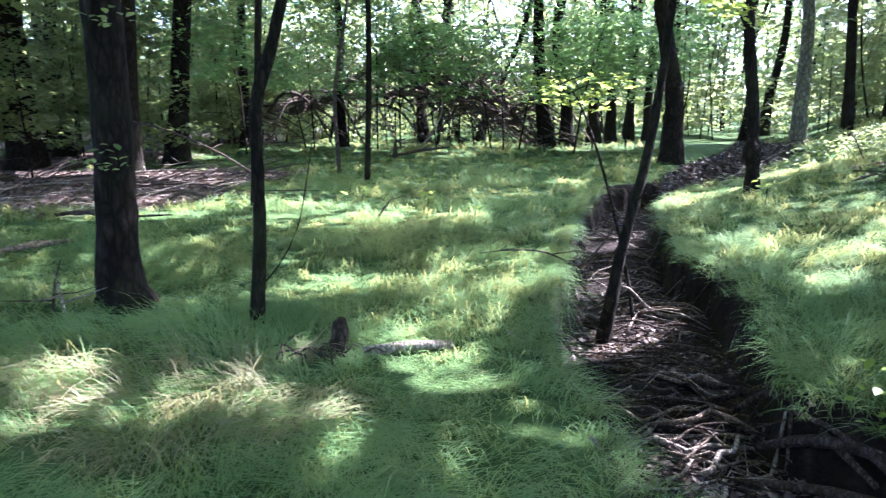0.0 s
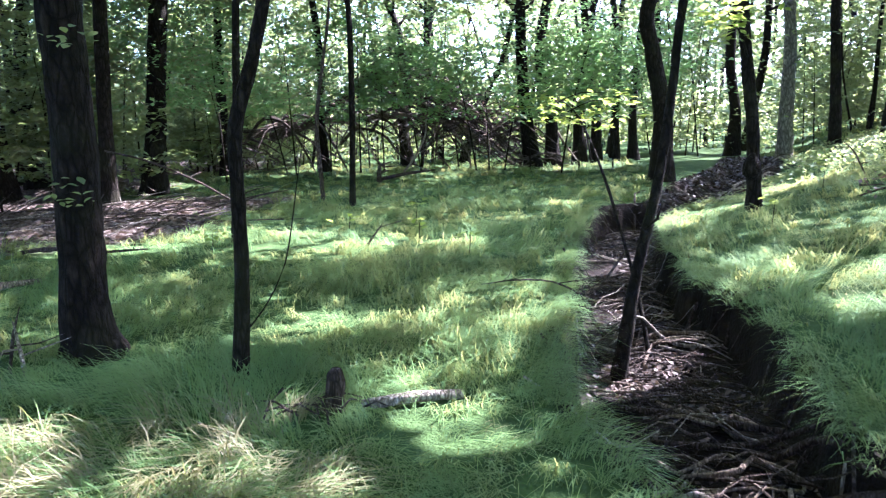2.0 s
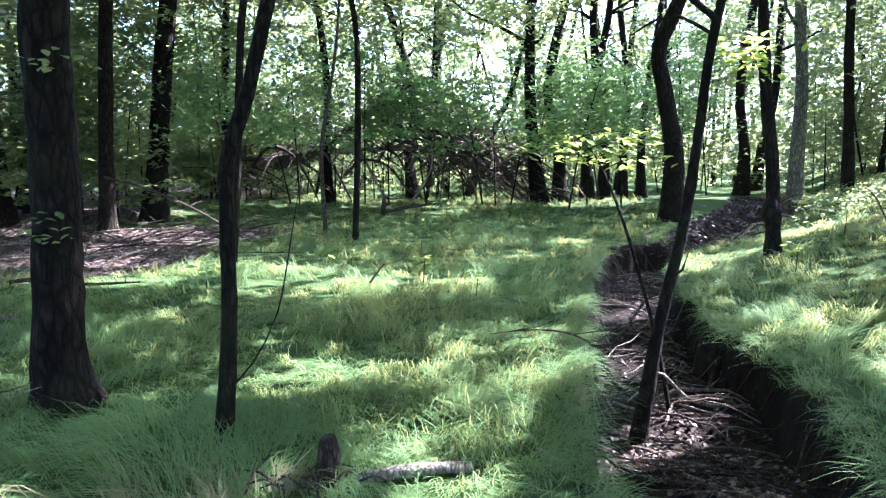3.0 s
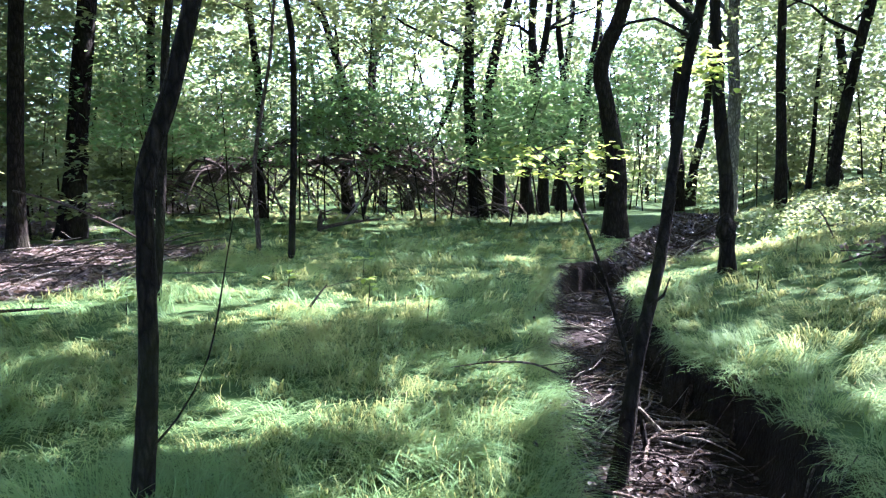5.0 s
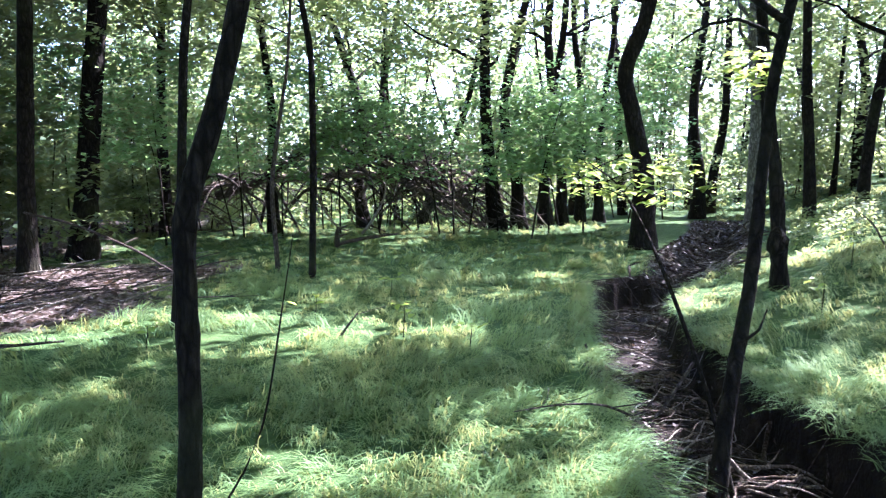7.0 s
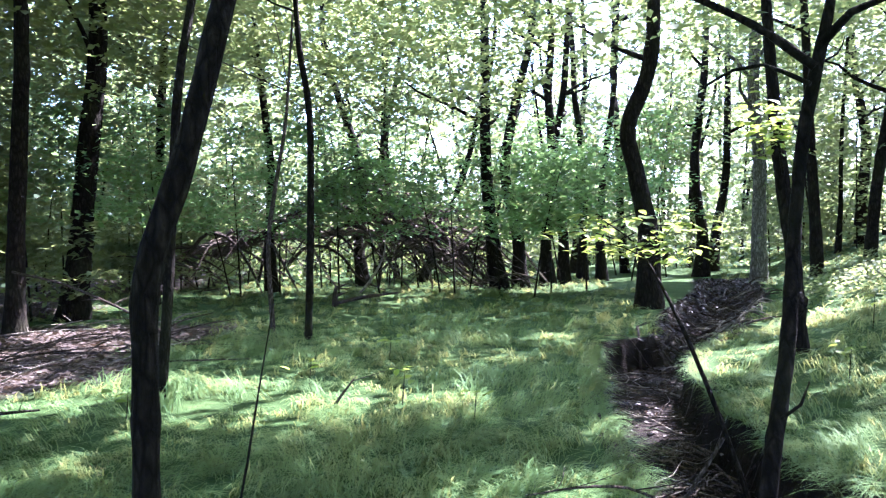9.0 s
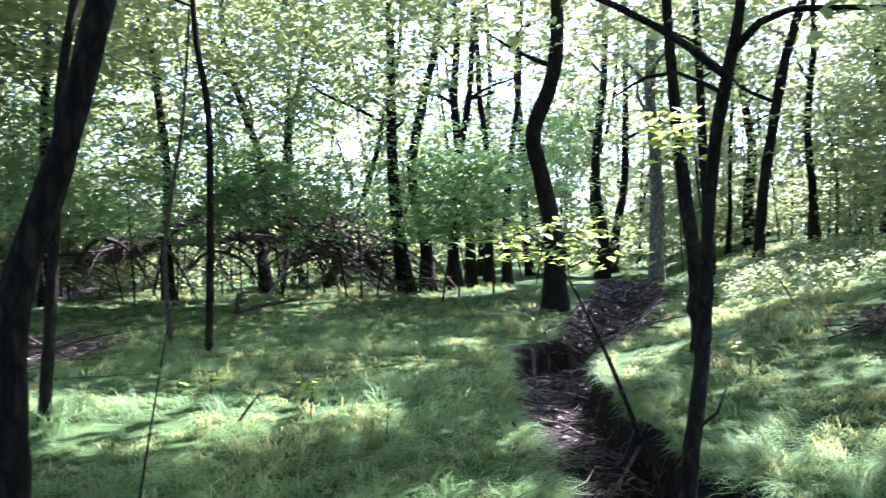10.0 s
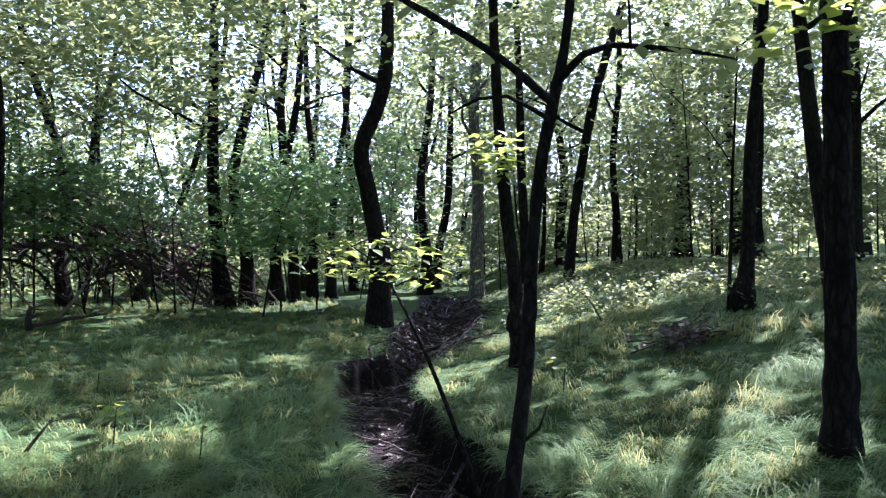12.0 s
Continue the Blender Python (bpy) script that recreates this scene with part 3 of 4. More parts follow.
# ---- crowns: layered sprays of leaves over the whole wood, unseen rear ones only to block light, each given to the nearest tree ----
def layered(n_sprays, per, low_high, x_range, y_range, q, radius=0.55):
    c = np.stack([q.uniform(*x_range, n_sprays), q.uniform(*y_range, n_sprays), q.uniform(*low_high, n_sprays)], -1)
    a, r = q.uniform(0, 2 * np.pi, (n_sprays, per)), radius * np.sqrt(q.uniform(0, 1, (n_sprays, per)))
    off = np.stack([np.cos(a) * r, np.sin(a) * r, q.normal(0, 0.07, (n_sprays, per)) - 0.25 * r * r], -1)
    return (c[:, None] + off).reshape(-1, 3)


q = np.random.default_rng(77)
canopy = np.vstack([
    layered(6600, 26, (7.0, 13.0), (-12, 26), (-5, 30), q, 0.62),
    layered(3000, 26, (5.5, 13.0), (-12, 26), (14, 32), q, 0.62),
    layered(800, 24, (4.6, 8.5), (-14, 2), (15, 25), q, 0.6),
    layered(1300, 22, (3.4, 8.5), (9, 28), (20, 36), q, 0.7),
    layered(7200, 20, (4.0, 16.0), (-34, 40), (28, 56), q, 0.9),
    layered(420, 24, (7.0, 12.0), (-16, -4.5), (14, 25), q, 0.7),
    layered(600, 26, (6.0, 11.0), (-12, -1.5), (14, 25), q, 0.7),
    layered(2700, 20, (3.4, 12.5), (-30, -8), (-6, 27), q, 0.8),
    # Unseen sprays behind the path, added to keep rear sky light off the trunks.
    layered(1700, 24, (5.5, 12.0), (-16, 18), (-20, -4), q, 0.8),
    layered(700, 22, (2.5, 6.0), (-18, 20), (-22, -11), q, 0.9),
    layered(1300, 20, (4.5, 13.0), (18, 42), (-8, 26), q, 0.8)])
# Leaves dropped at random above the field so that more light falls on it.
thinned_for_light = (np.hypot((canopy[:, 0] + 1.5) / 7.5, (canopy[:, 1] - 15) / 9) < 1) & (q.uniform(0, 1, len(canopy)) < 0.22)
canopy = canopy[~lit(canopy) & ~thinned_for_light]
tops = np.array([t[1] for t in TALL])
owner = np.concatenate([np.argmin(((c[:, None, :2] - tops[None]) ** 2).sum(-1), 1) for c in np.array_split(canopy, 40)])
for k, (ob, *_rest) in enumerate(TALL):
    mine = canopy[owner == k]
    if len(mine) > 8:
        part("crown", *leaves(mine, np.where(mine[:, 1] < 14, 0.31, np.where(mine[:, 1] > 31, 0.3, 0.2)), np.where(mine[:, 1] < 14, 0.25, np.where(mine[:, 1] > 31, 0.22, 0.14)), np.random.default_rng(900 + k), 0.35), LEAF, ob)


# ---- understorey: leafy saplings and shrubs ----
def shrub(x, y, h, wide, n, seed, label, size=0.13, low=0.35, mat=None):
    q = np.random.default_rng(seed)
    z = float(ground(x, y))
    ob = thing("understorey_sapling", (x, y, z), label, "sapling", "understorey saplings")
    lean = q.normal(0, 0.12, 2)
    stem = [(x, y, z - 0.05, 0.03), (x + lean[0] * h * 0.4, y + lean[1] * h * 0.4, z + h * 0.5, 0.02), (x + lean[0] * h, y + lean[1] * h, z + h * 0.98, 0.006)]
    part("stem", *tube(stem, 5, 0.5, 0.06, 0, seed), THIN_BARK, ob)
    m = max(4, n // 22)
    t = q.uniform(low, 1.0, m)
    a, r = q.uniform(0, 2 * np.pi, m), wide * np.sqrt(q.uniform(0.02, 1, m)) * (1.15 - 0.6 * t)
    c = np.stack([x + lean[0] * h * t + np.cos(a) * r, y + lean[1] * h * t + np.sin(a) * r, z + h * t], -1)
    b, s = q.uniform(0, 2 * np.pi, (m, 22)), 0.5 * np.sqrt(q.uniform(0, 1, (m, 22)))
    c = (c[:, None] + np.stack([np.cos(b) * s, np.sin(b) * s, q.normal(0, 0.06, (m, 22)) - 0.2 * s * s], -1)).reshape(-1, 3)
    c = c[~lit(c)]
    part("crown", *leaves(c, size, size * 0.62, q, 0.35), mat or LEAF, ob)


q = np.random.default_rng(41)
done = 0
while done < 200:
    x, y = (q.uniform(-24, 27), q.uniform(9, 46)) if done > 60 else (q.uniform(-24, -9), q.uniform(9, 32))
    field = (-8.5 < x < right_edge(y) + 5 and y < 24.5) or (x < -5 and y < 13) or (x > 5 and y < 17)
    if field or abs(x - (left_edge(y) + right_edge(y)) / 2) < 1.5:
        continue
    shrub(x, y, q.uniform(2.2, 9.0), q.uniform(1.0, 2.3), int(q.uniform(900, 1900)), 1200 + done, "leafy green sapling of the woodland understorey", q.uniform(0.14, 0.22), q.uniform(0.03, 0.2) if done < 60 else q.uniform(0.1, 0.35))
    done += 1
for k in range(26):
    x, y = q.uniform(9.5, 26), q.uniform(23, 36)
    if abs(x - (left_edge(y) + right_edge(y)) / 2) > 1.5:
        shrub(x, y, q.uniform(2.0, 6.5), q.uniform(1.1, 2.0), int(q.uniform(800, 1500)), 1600 + k, "leafy green sapling of the woodland understorey", 0.16, q.uniform(0.08, 0.3))
for k, (x, y, h) in enumerate([(1.0, 21.6, 3.8), (2.4, 22.0, 4.1), (-0.6, 22.6, 3.8), (3.4, 22.4, 4.4), (0.2, 23.5, 4.8), (-2.4, 23.4, 4.2), (-4.3, 23.2, 5.0), (-6.2, 22.6, 4.6), (1.8, 20.6, 3.6), (-7.6, 20.5, 5.2), (-8.6, 18.6, 5.0), (5.2, 23.5, 5.0), (3.0, 24.6, 5.5), (-1.4, 25.6, 6.0)]):
    shrub(x, y, h, 1.9, 2000, 1400 + k, "bright green broad-leaved sapling in layered sprays", 0.17, 0.42, MAPLE_LEAF)

for k, (x, y, h) in enumerate([(-6.8, 23.6, 3.2), (-5.2, 23.0, 2.6), (-3.4, 22.4, 3.4), (-0.2, 22.0, 3.0), (-8.4, 22.8, 3.6)]):
    shrub(x, y, h, 1.5, 700, 1450 + k, "bright green broad-leaved sapling in layered sprays", 0.16, 0.6, MAPLE_LEAF)

# Low undergrowth between the trunks behind the field.
q = np.random.default_rng(45)
c = layered(1500, 22, (0.15, 2.3), (-22, 26), (27, 38), q, 0.6)
c = c[np.abs(c[:, 0] - (left_edge(c[:, 1]) + right_edge(c[:, 1])) / 2) > np.where(c[:, 1] < 28, 1.2, 0.0)]
c[:, 2] += ground(c[:, 0], c[:, 1]) + 0.12
tagged(part("undergrowth", *leaves(c, 0.19, 0.12, q, 0.4), LEAF), "low leafy green undergrowth between the tree trunks", "undergrowth", kind="stuff")

# Far wood that closes the view all round.
q = np.random.default_rng(43)
n = 64000
a, r = q.uniform(0, 2 * np.pi, n), q.uniform(50, 85, n)
c = np.stack([np.cos(a) * r, 8 + np.sin(a) * r, q.uniform(0, 1, n) ** 0.9 * (15 + 5 * np.sin(a * 17) + 4 * np.sin(a * 41))], -1)
m = 26000
a, r = q.uniform(-0.35, np.pi + 0.35, m), q.uniform(36, 58, m)
low = np.stack([np.cos(a) * r, 8 + np.sin(a) * r, q.uniform(0, 1, m) ** 1.4 * (4.2 + 1.5 * np.sin(a * 23))], -1)
c = np.vstack([c, low[np.abs(low[:, 0] - (left_edge(low[:, 1]) + right_edge(low[:, 1])) / 2) > 1.5]])
tagged(part("far_foliage", *leaves(c, 0.9, 0.6, q, 0.7), LEAF), "distant green foliage of the surrounding wood", "foliage", kind="stuff")


# ---- grass ----
def blades(root, head, length, width, bend, q):
    """Arching blades: four cross-rows, the last a point."""
    n = len(root)
    s = np.array([0, 0.4, 0.75, 1.0])
    out = np.stack([np.cos(head), np.sin(head)], -1)
    side = np.stack([-out[:, 1], out[:, 0]], -1)
    flat = length[:, None] * (bend[:, None] * s**1.6 * 0.95)
    rise = length[:, None] * (s * (1 - 0.18 * bend[:, None]) - 0.72 * bend[:, None] * s**2.2)
    mid = np.concatenate([root[:, None, :2] + flat[..., None] * out[:, None], (root[:, 2:3] + rise)[..., None]], -1)
    w = width[:, None] * np.array([0.8, 1.0, 0.7, 0.0]) * 0.5
    off = np.concatenate([w[..., None] * side[:, None], np.zeros((n, 4, 1))], -1)
    v = np.concatenate([mid[:, :3] - off[:, :3], mid[:, :3] + off[:, :3], mid[:, 3:]], 1)
    f = np.array([[0, 3, 1], [3, 4, 1], [1, 4, 2], [4, 5, 2], [2, 5, 6]])
    return v.reshape(-1, 3), (f[None] + (np.arange(n) * 7)[:, None, None]).reshape(-1, 3)


def tufts(n_try, x_range, y_range, keep, per, length, width, q, dry=0.0):
    c = np.stack([q.uniform(*x_range, n_try), q.uniform(*y_range, n_try)], -1)
    c = c[keep(c[:, 0], c[:, 1])]
    c = c[(channel(c[:, 0], c[:, 1]) < 0.12 + 0.3 * ((c[:, 1] < 7) & (c[:, 0] > 2))) & (litter(c[:, 0], c[:, 1]) < q.uniform(0.05, 0.9, len(c)))]
    n = len(c)
    flow = 2.6 * wave(c[:, 0], c[:, 1], 0.9, 0.2) + 1.6 * wave(c[:, 0], c[:, 1], 0.31, 1.1) + q.normal(0, 0.5, n) - 1.2
    # Tufts on the brink lean over it.
    dl, dr = left_edge(c[:, 1]) - c[:, 0], c[:, 0] - right_edge(c[:, 1])
    flow = np.where((dl > 0) & (dl < 0.22), q.normal(-0.2, 0.5, n), np.where((dr > 0) & (dr < 0.25), q.normal(np.pi + 0.2, 0.5, n), flow))
    tall = (0.72 + 0.36 * wave(c[:, 0], c[:, 1], 0.5, 2.2)) * q.uniform(0.55, 1.35, n)
    tall = np.where((dr > -0.1) & (dr < 0.28), 0.6 * tall, tall)
    idx = np.repeat(np.arange(n), per)
    m = len(idx)
    root = c[idx] + q.normal(0, 0.045, (m, 2))
    z = ground(root[:, 0], root[:, 1])
    z = np.where(channel(root[:, 0], root[:, 1]) > 0.2, bank(root[:, 0], root[:, 1]) - 0.08, z) - 0.015
    head = flow[idx] + q.normal(0, 0.5, m)
    return blades(np.concatenate([root, z[:, None]], 1), head, 1.2 * length * tall[idx] * q.uniform(0.6, 1.2, m), width * q.uniform(0.7, 1.3, m), np.clip(q.normal(0.9, 0.16, m), 0.2, 1.12), q)


def rings(lo, hi):
    return lambda x, y: (np.hypot(x - 0.6, y - 1.2) >= lo) & (np.hypot(x - 0.6, y - 1.2) < hi)


def side_of(left, ring):
    return lambda x, y: ring(x, y) & ((x < (left_edge(y) + right_edge(y)) / 2) == left)


q = np.random.default_rng(51)
for left, x_range, label in ((True, (-13, 4.5), "long soft arching green grass on the flat bank"), (False, (1.2, 16), "long soft arching green grass on the rising bank")):
    sheets = []
    w = x_range[1] - x_range[0]
    for lo, hi, density, per, length, width in ((0, 4.2, 62, 24, 0.40, 0.0046), (4.2, 8, 46, 20, 0.38, 0.006), (8, 14, 24, 15, 0.38, 0.009), (14, 27, 7, 13, 0.38, 0.016), (27, 42, 2, 12, 0.4, 0.035)):
        y_range = (max(-3.0, 1.2 - hi), 1.2 + hi)
        sheets.append(tufts(int(density * w * (y_range[1] - y_range[0])), x_range, y_range, side_of(left, rings(lo, hi)), per, length, width, q))
    n = 9000
    y = q.uniform(0.5, 12.4, n)
    x = left_edge(y) + q.uniform(-0.2, 0.02, n) if left else right_edge(y) + q.uniform(-0.02, 0.22, n)
    tuft = wave(x, y, 0.09, 0.4) + 0.6 * wave(x, y, 0.27, 1.9) > q.uniform(-0.9, 0.7, n)
    x, y = x[tuft], y[tuft]
    n = len(y)
    far = np.clip(y / 7, 0.7, 2.0)
    sheets.append(blades(np.stack([x, y, bank(x, y) - 0.02], -1), q.normal(0 if left else np.pi, 1.1, n), q.uniform(0.12, 0.28, n), 0.005 * far, q.uniform(0.6, 1.25, n), q))
    tagged(part("grass", *merged(sheets), GRASS), label, "grass", kind="stuff")
    n = 900
    sheets = [tufts(n, x_range, (0, 9), side_of(left, lambda x, y: wave(x, y, 0.6, 0.9) > 0.3), 6, 0.26, 0.004, q)]
    if left:
        sheets.append(tufts(400, (-3, 0.4), (1.8, 4.0), lambda x, y: np.hypot((x + 1.2) / 1.3, (y - 2.9) / 0.75) + 0.3 * wave(x, y, 0.3) < 1, 14, 0.42, 0.006, q))
    tagged(part("dry_grass", *merged(sheets), DRY_GRASS), "straw-coloured dead blades among the green grass", "grass", kind="stuff")

# Dead leaves on the woodland floor and in the stream bed.
n = 26000
c = np.stack([q.uniform(-16, -3.5, n), q.uniform(7, 22, n)], -1)
c = c[litter(c[:, 0], c[:, 1]) > q.uniform(0.1, 0.8, n)]
tagged(part("fallen_leaves", *leaves(np.stack([c[:, 0], c[:, 1], ground(c[:, 0], c[:, 1]) + 0.012], -1), 0.11, 0.07, q, 0.25), DEAD_LEAF), "brown fallen leaves on bare woodland floor", "leaf litter", kind="stuff")
n = 22000
c = np.stack([q.uniform(0.9, 8, n), q.uniform(0, 22, n)], -1)
c = c[channel(c[:, 0], c[:, 1]) > np.where(c[:, 1] > 12, 0.1, 0.6)]
c = c[q.uniform(0, 1, len(c)) < 0.35 + 0.5 * (wave(c[:, 0], c[:, 1], 0.4) > 0)]
tagged(part("fallen_leaves", *leaves(np.stack([c[:, 0], c[:, 1], ground(c[:, 0], c[:, 1]) + 0.01], -1), 0.07, 0.045, q, 0.3), WET_LEAF), "dark wet fallen leaves on the stream bed", "leaf litter", kind="stuff")


n = 12000
c = np.stack([q.uniform(2.5, 9.6, n), q.uniform(12.5, 26, n)], -1)
c = c[channel(c[:, 0], c[:, 1]) > 0.05]
tagged(part("leaf_debris", *leaves(np.stack([c[:, 0], c[:, 1], ground(c[:, 0], c[:, 1]) + q.uniform(0.01, 0.06, len(c))], -1), 0.12, 0.07, q, 0.6), WET_LEAF), "dark dead leaves strewn on the stream bend", "leaf litter", kind="stuff")
n = 3400
c = np.stack([q.uniform(0.9, 3.4, n), q.uniform(1.8, 12.8, n)], -1)
c = c[(channel(c[:, 0], c[:, 1]) > 0.8) & (wave(c[:, 0], c[:, 1], 0.24, 0.8) > q.uniform(-0.5, 0.9, n))]
tagged(part("leaf_debris", *leaves(np.stack([c[:, 0], c[:, 1], ground(c[:, 0], c[:, 1]) + q.uniform(0.01, 0.05, len(c))], -1), 0.06, 0.04, q, 0.7), DEAD_LEAF), "pale curled dead leaves and chips on the stream bed", "leaf litter", kind="stuff")
n = 420
k = q.integers(0, 5, n)
c = np.array([(1.75, 3.35), (2.05, 3.15), (1.9, 5.75), (1.55, 5.35), (2.2, 3.0)])[k] + q.normal(0, 0.16, (n, 2))
tagged(part("leaf_debris", *leaves(np.stack([c[:, 0], c[:, 1], ground(c[:, 0], c[:, 1]) + q.uniform(0.01, 0.06, n)], -1), 0.06, 0.04, q, 0.6), DEAD_LEAF), "heaped pale dead leaves and scraps on the stream bed", "leaf litter", kind="stuff")


# ---- sticks, stumps and fallen wood ----
def stick(name, pts, label, mat, category="branch", group="", sides=6, forks=0, seed=0):
    """A fallen branch, one thing; pts are x, y, height above ground, r."""
    rows = [(x, y, float(ground(x, y)) + h, r) for x, y, h, r in pts]
    base = rows[0][:3]
    ob = thing(name, base, label, category, group)
    part("stem", *tube(rows, sides, 0.09, 0.1, 0.12, seed), mat, ob, smooth=True)
    q = np.random.default_rng(seed)
    line = smooth_line(rows, 0.05)
    for k in range(forks):
        p = line[int(len(line) * q.uniform(0.3, 0.9))]
        a, l = q.uniform(0, 2 * np.pi), q.uniform(0.15, 0.45)
        e = p[:3] + np.array([math.cos(a) * l, math.sin(a) * l, q.uniform(-0.02, 0.15)])
        part("twig", *tube([(*p[:3], p[3] * 0.6), (*((p[:3] + e) / 2 + q.normal(0, 0.02, 3)), p[3] * 0.45), (*e, 0.0015)], 5, 0.1, 0.1, 0, seed + k), mat, ob)
    return ob


q = np.random.default_rng(61)
for k in range(250):
    y = 2.6 + 17 * q.uniform(0, 1) ** 1.25 if k < 210 else q.uniform(12.5, 20)
    mid, half = (left_edge(y) + right_edge(y)) / 2, (right_edge(y) - left_edge(y)) / 2
    a = q.normal(0.1, 0.6) if q.uniform() < 0.65 else q.uniform(0, np.pi)
    l = min(q.uniform(0.3, 1.15), half * 1.9)
    cx, r = mid + q.uniform(-0.75, 0.85) * half, q.choice([0.004, 0.006, 0.009, 0.014], p=[0.35, 0.35, 0.2, 0.1])
    bow, h = q.normal(0, 0.09), q.uniform(0.01, 0.07)
    pts = [(cx + math.cos(a) * l * t - math.sin(a) * bow * (1 - 4 * t * t), y + math.sin(a) * l * t + math.cos(a) * bow * (1 - 4 * t * t), h + q.uniform(0, 0.03), r * (1 - 0.5 * (t + 0.5))) for t in (-0.5, -0.17, 0.17, 0.5)]
    stick("stick", pts, "thin bare stick lying on the stream bed", [WET_WOOD, DEAD_WOOD, DEAD_WOOD, BLEACHED_SUNLIT][int(q.choice(4, p=[0.3, 0.3, 0.2, 0.2]))], "stick", "sticks in the stream bed", 5, 2 if r > 0.008 else 0, 2000 + k)
# Sinuous bare roots that cross the bed from bank to bank.
for k in range(110):
    y = 1.8 + 7.2 * q.uniform(0, 1) ** 1.25
    x0, x1 = float(left_edge(y)) + 0.16, float(right_edge(y)) - 0.12
    a = q.uniform(x0, x0 + 0.55 * (x1 - x0))
    b = min(x1, a + q.uniform(0.45, 1.3))
    slant, r, lift = q.normal(0.0, 0.5), q.choice([0.006, 0.009, 0.013, 0.021], p=[0.3, 0.35, 0.25, 0.1]), q.uniform(0.02, 0.12)
    n = 7
    pts = [(a + (b - a) * t, y + slant * (t - 0.5) + q.normal(0, 0.07), lift * (0.4 + 0.9 * math.sin(math.pi * t)) + q.uniform(0, 0.02), r * (1 - 0.6 * t) * q.uniform(0.85, 1.15)) for t in np.linspace(0, 1, n)]
    if q.uniform() < 0.4:
        pts = [(x, yy, h, rr) for (x, yy, h, _), (_, _, _, rr) in zip(pts, pts[::-1])]
    stick("exposed_root", pts, "thin winding bare root across the stream bed", [WET_WOOD, WEATHERED, DEAD_WOOD, BLEACHED_SUNLIT, WEATHERED][k % 5], "root", "roots across the stream bed", 6, 1 if k % 3 == 0 else 0, 9000 + k)
for k in range(64):
    y = q.uniform(12.8, 24)
    x, a, l = q.uniform(float(left_edge(y)) + 0.1, float(right_edge(y)) - 0.1), q.normal(0.3, 0.7), q.uniform(0.5, 1.3)
    stick("fallen_branch", [(x, y, 0.05, 0.022), (x + math.cos(a) * l * 0.5, y + math.sin(a) * l * 0.5, q.uniform(0.05, 0.22), 0.018), (x + math.cos(a) * l, y + math.sin(a) * l, 0.06, 0.008)],
          "dark dead branch lying at the stream bend", [WET_WOOD, DEAD_WOOD, WET_WOOD, BLEACHED_SUNLIT][k % 4], group="branches at the stream bend", forks=2, seed=8200 + k)
stick("fallen_branch", [(1.62, 6.0, 0.42, 0.008), (1.72, 6.13, 0.34, 0.012), (1.93, 6.3, 0.13, 0.017), (2.14, 6.38, 0.03, 0.018), (2.4, 6.26, 0.05, 0.012)], "pale curved branch across the stream bed", BLEACHED_SUNLIT, seed=71)
stick("exposed_root", [(1.8, 4.85, 0.03, 0.03), (1.75, 4.65, 0.06, 0.036), (1.98, 4.5, 0.08, 0.032), (2.22, 4.42, 0.08, 0.018)], "thick dark root lying in the stream bed", WET_WOOD, "root", seed=72)
stick("fallen_branch", [(2.15, 4.2, 0.06, 0.026), (2.27, 3.75, 0.08, 0.024), (2.4, 3.3, 0.1, 0.02), (2.5, 3.0, 0.2, 0.014)], "thick mossy branch lying in the stream bed", WET_WOOD, forks=2, seed=73)
stick("fallen_branch", [(1.3, 4.9, 0.03, 0.02), (1.7, 4.85, 0.04, 0.024), (2.1, 4.9, 0.04, 0.02)], "dark log lying across the stream bed", WET_WOOD, seed=74)
stick("dead_branch", [(1.62, 6.44, 0.85, 0.012), (1.46, 6.4, 0.64, 0.011), (1.3, 6.33, 0.54, 0.01), (1.0, 6.2, 0.13, 0.009), (0.7, 6.1, 0.17, 0.007), (0.41, 6.05, 0.15, 0.003)], "thin dead branch reaching over the grass from the bank", DEAD_WOOD, forks=6, seed=75)
stick("snag", [(-1.2, 9.0, -0.02, 0.018), (-1.08, 8.98, 0.14, 0.014), (-0.95, 8.95, 0.3, 0.006)], "small dead forked twig in the grass", DEAD_WOOD, "twig", forks=1, seed=76)
# The log's paleness is sunlight put into its colour.
log = stick("log", [(-0.1, 3.74, 0.035, 0.03), (0.17, 3.84, 0.045, 0.033), (0.42, 3.93, 0.03, 0.028)], "short weathered log half hidden in grass, sunlit paleness in its colour", BLEACHED_SUNLIT, "log", sides=10, seed=77)
stump = thing("stump", (-0.25, 3.76, float(ground(-0.25, 3.76))), "small dark broken stump among dead grass", "stump")
part("stem", *tube([(-0.26, 3.76, -0.05, 0.07), (-0.25, 3.76, 0.08, 0.052), (-0.235, 3.77, 0.2, 0.045), (-0.23, 3.77, 0.23, 0.025)], 10, 0.04, 0.12, 0.2, 78), WET_WOOD, stump, smooth=True)
for k in range(16):
    qq = np.random.default_rng(600 + k)
    x, y, a, l = -0.35 + qq.normal(0, 0.14), 3.6 + qq.normal(0, 0.12), qq.uniform(0, np.pi), qq.uniform(0.12, 0.35)
    stick("twig", [(x, y, 0.05, 0.006), (x + math.cos(a) * l * 0.5, y + math.sin(a) * l * 0.5, 0.08, 0.006), (x + math.cos(a) * l, y + math.sin(a) * l, 0.05, 0.003)], "short grey dead twig beside a stump", DEAD_WOOD, "twig", "twigs beside the stump", 5, 0, 600 + k)
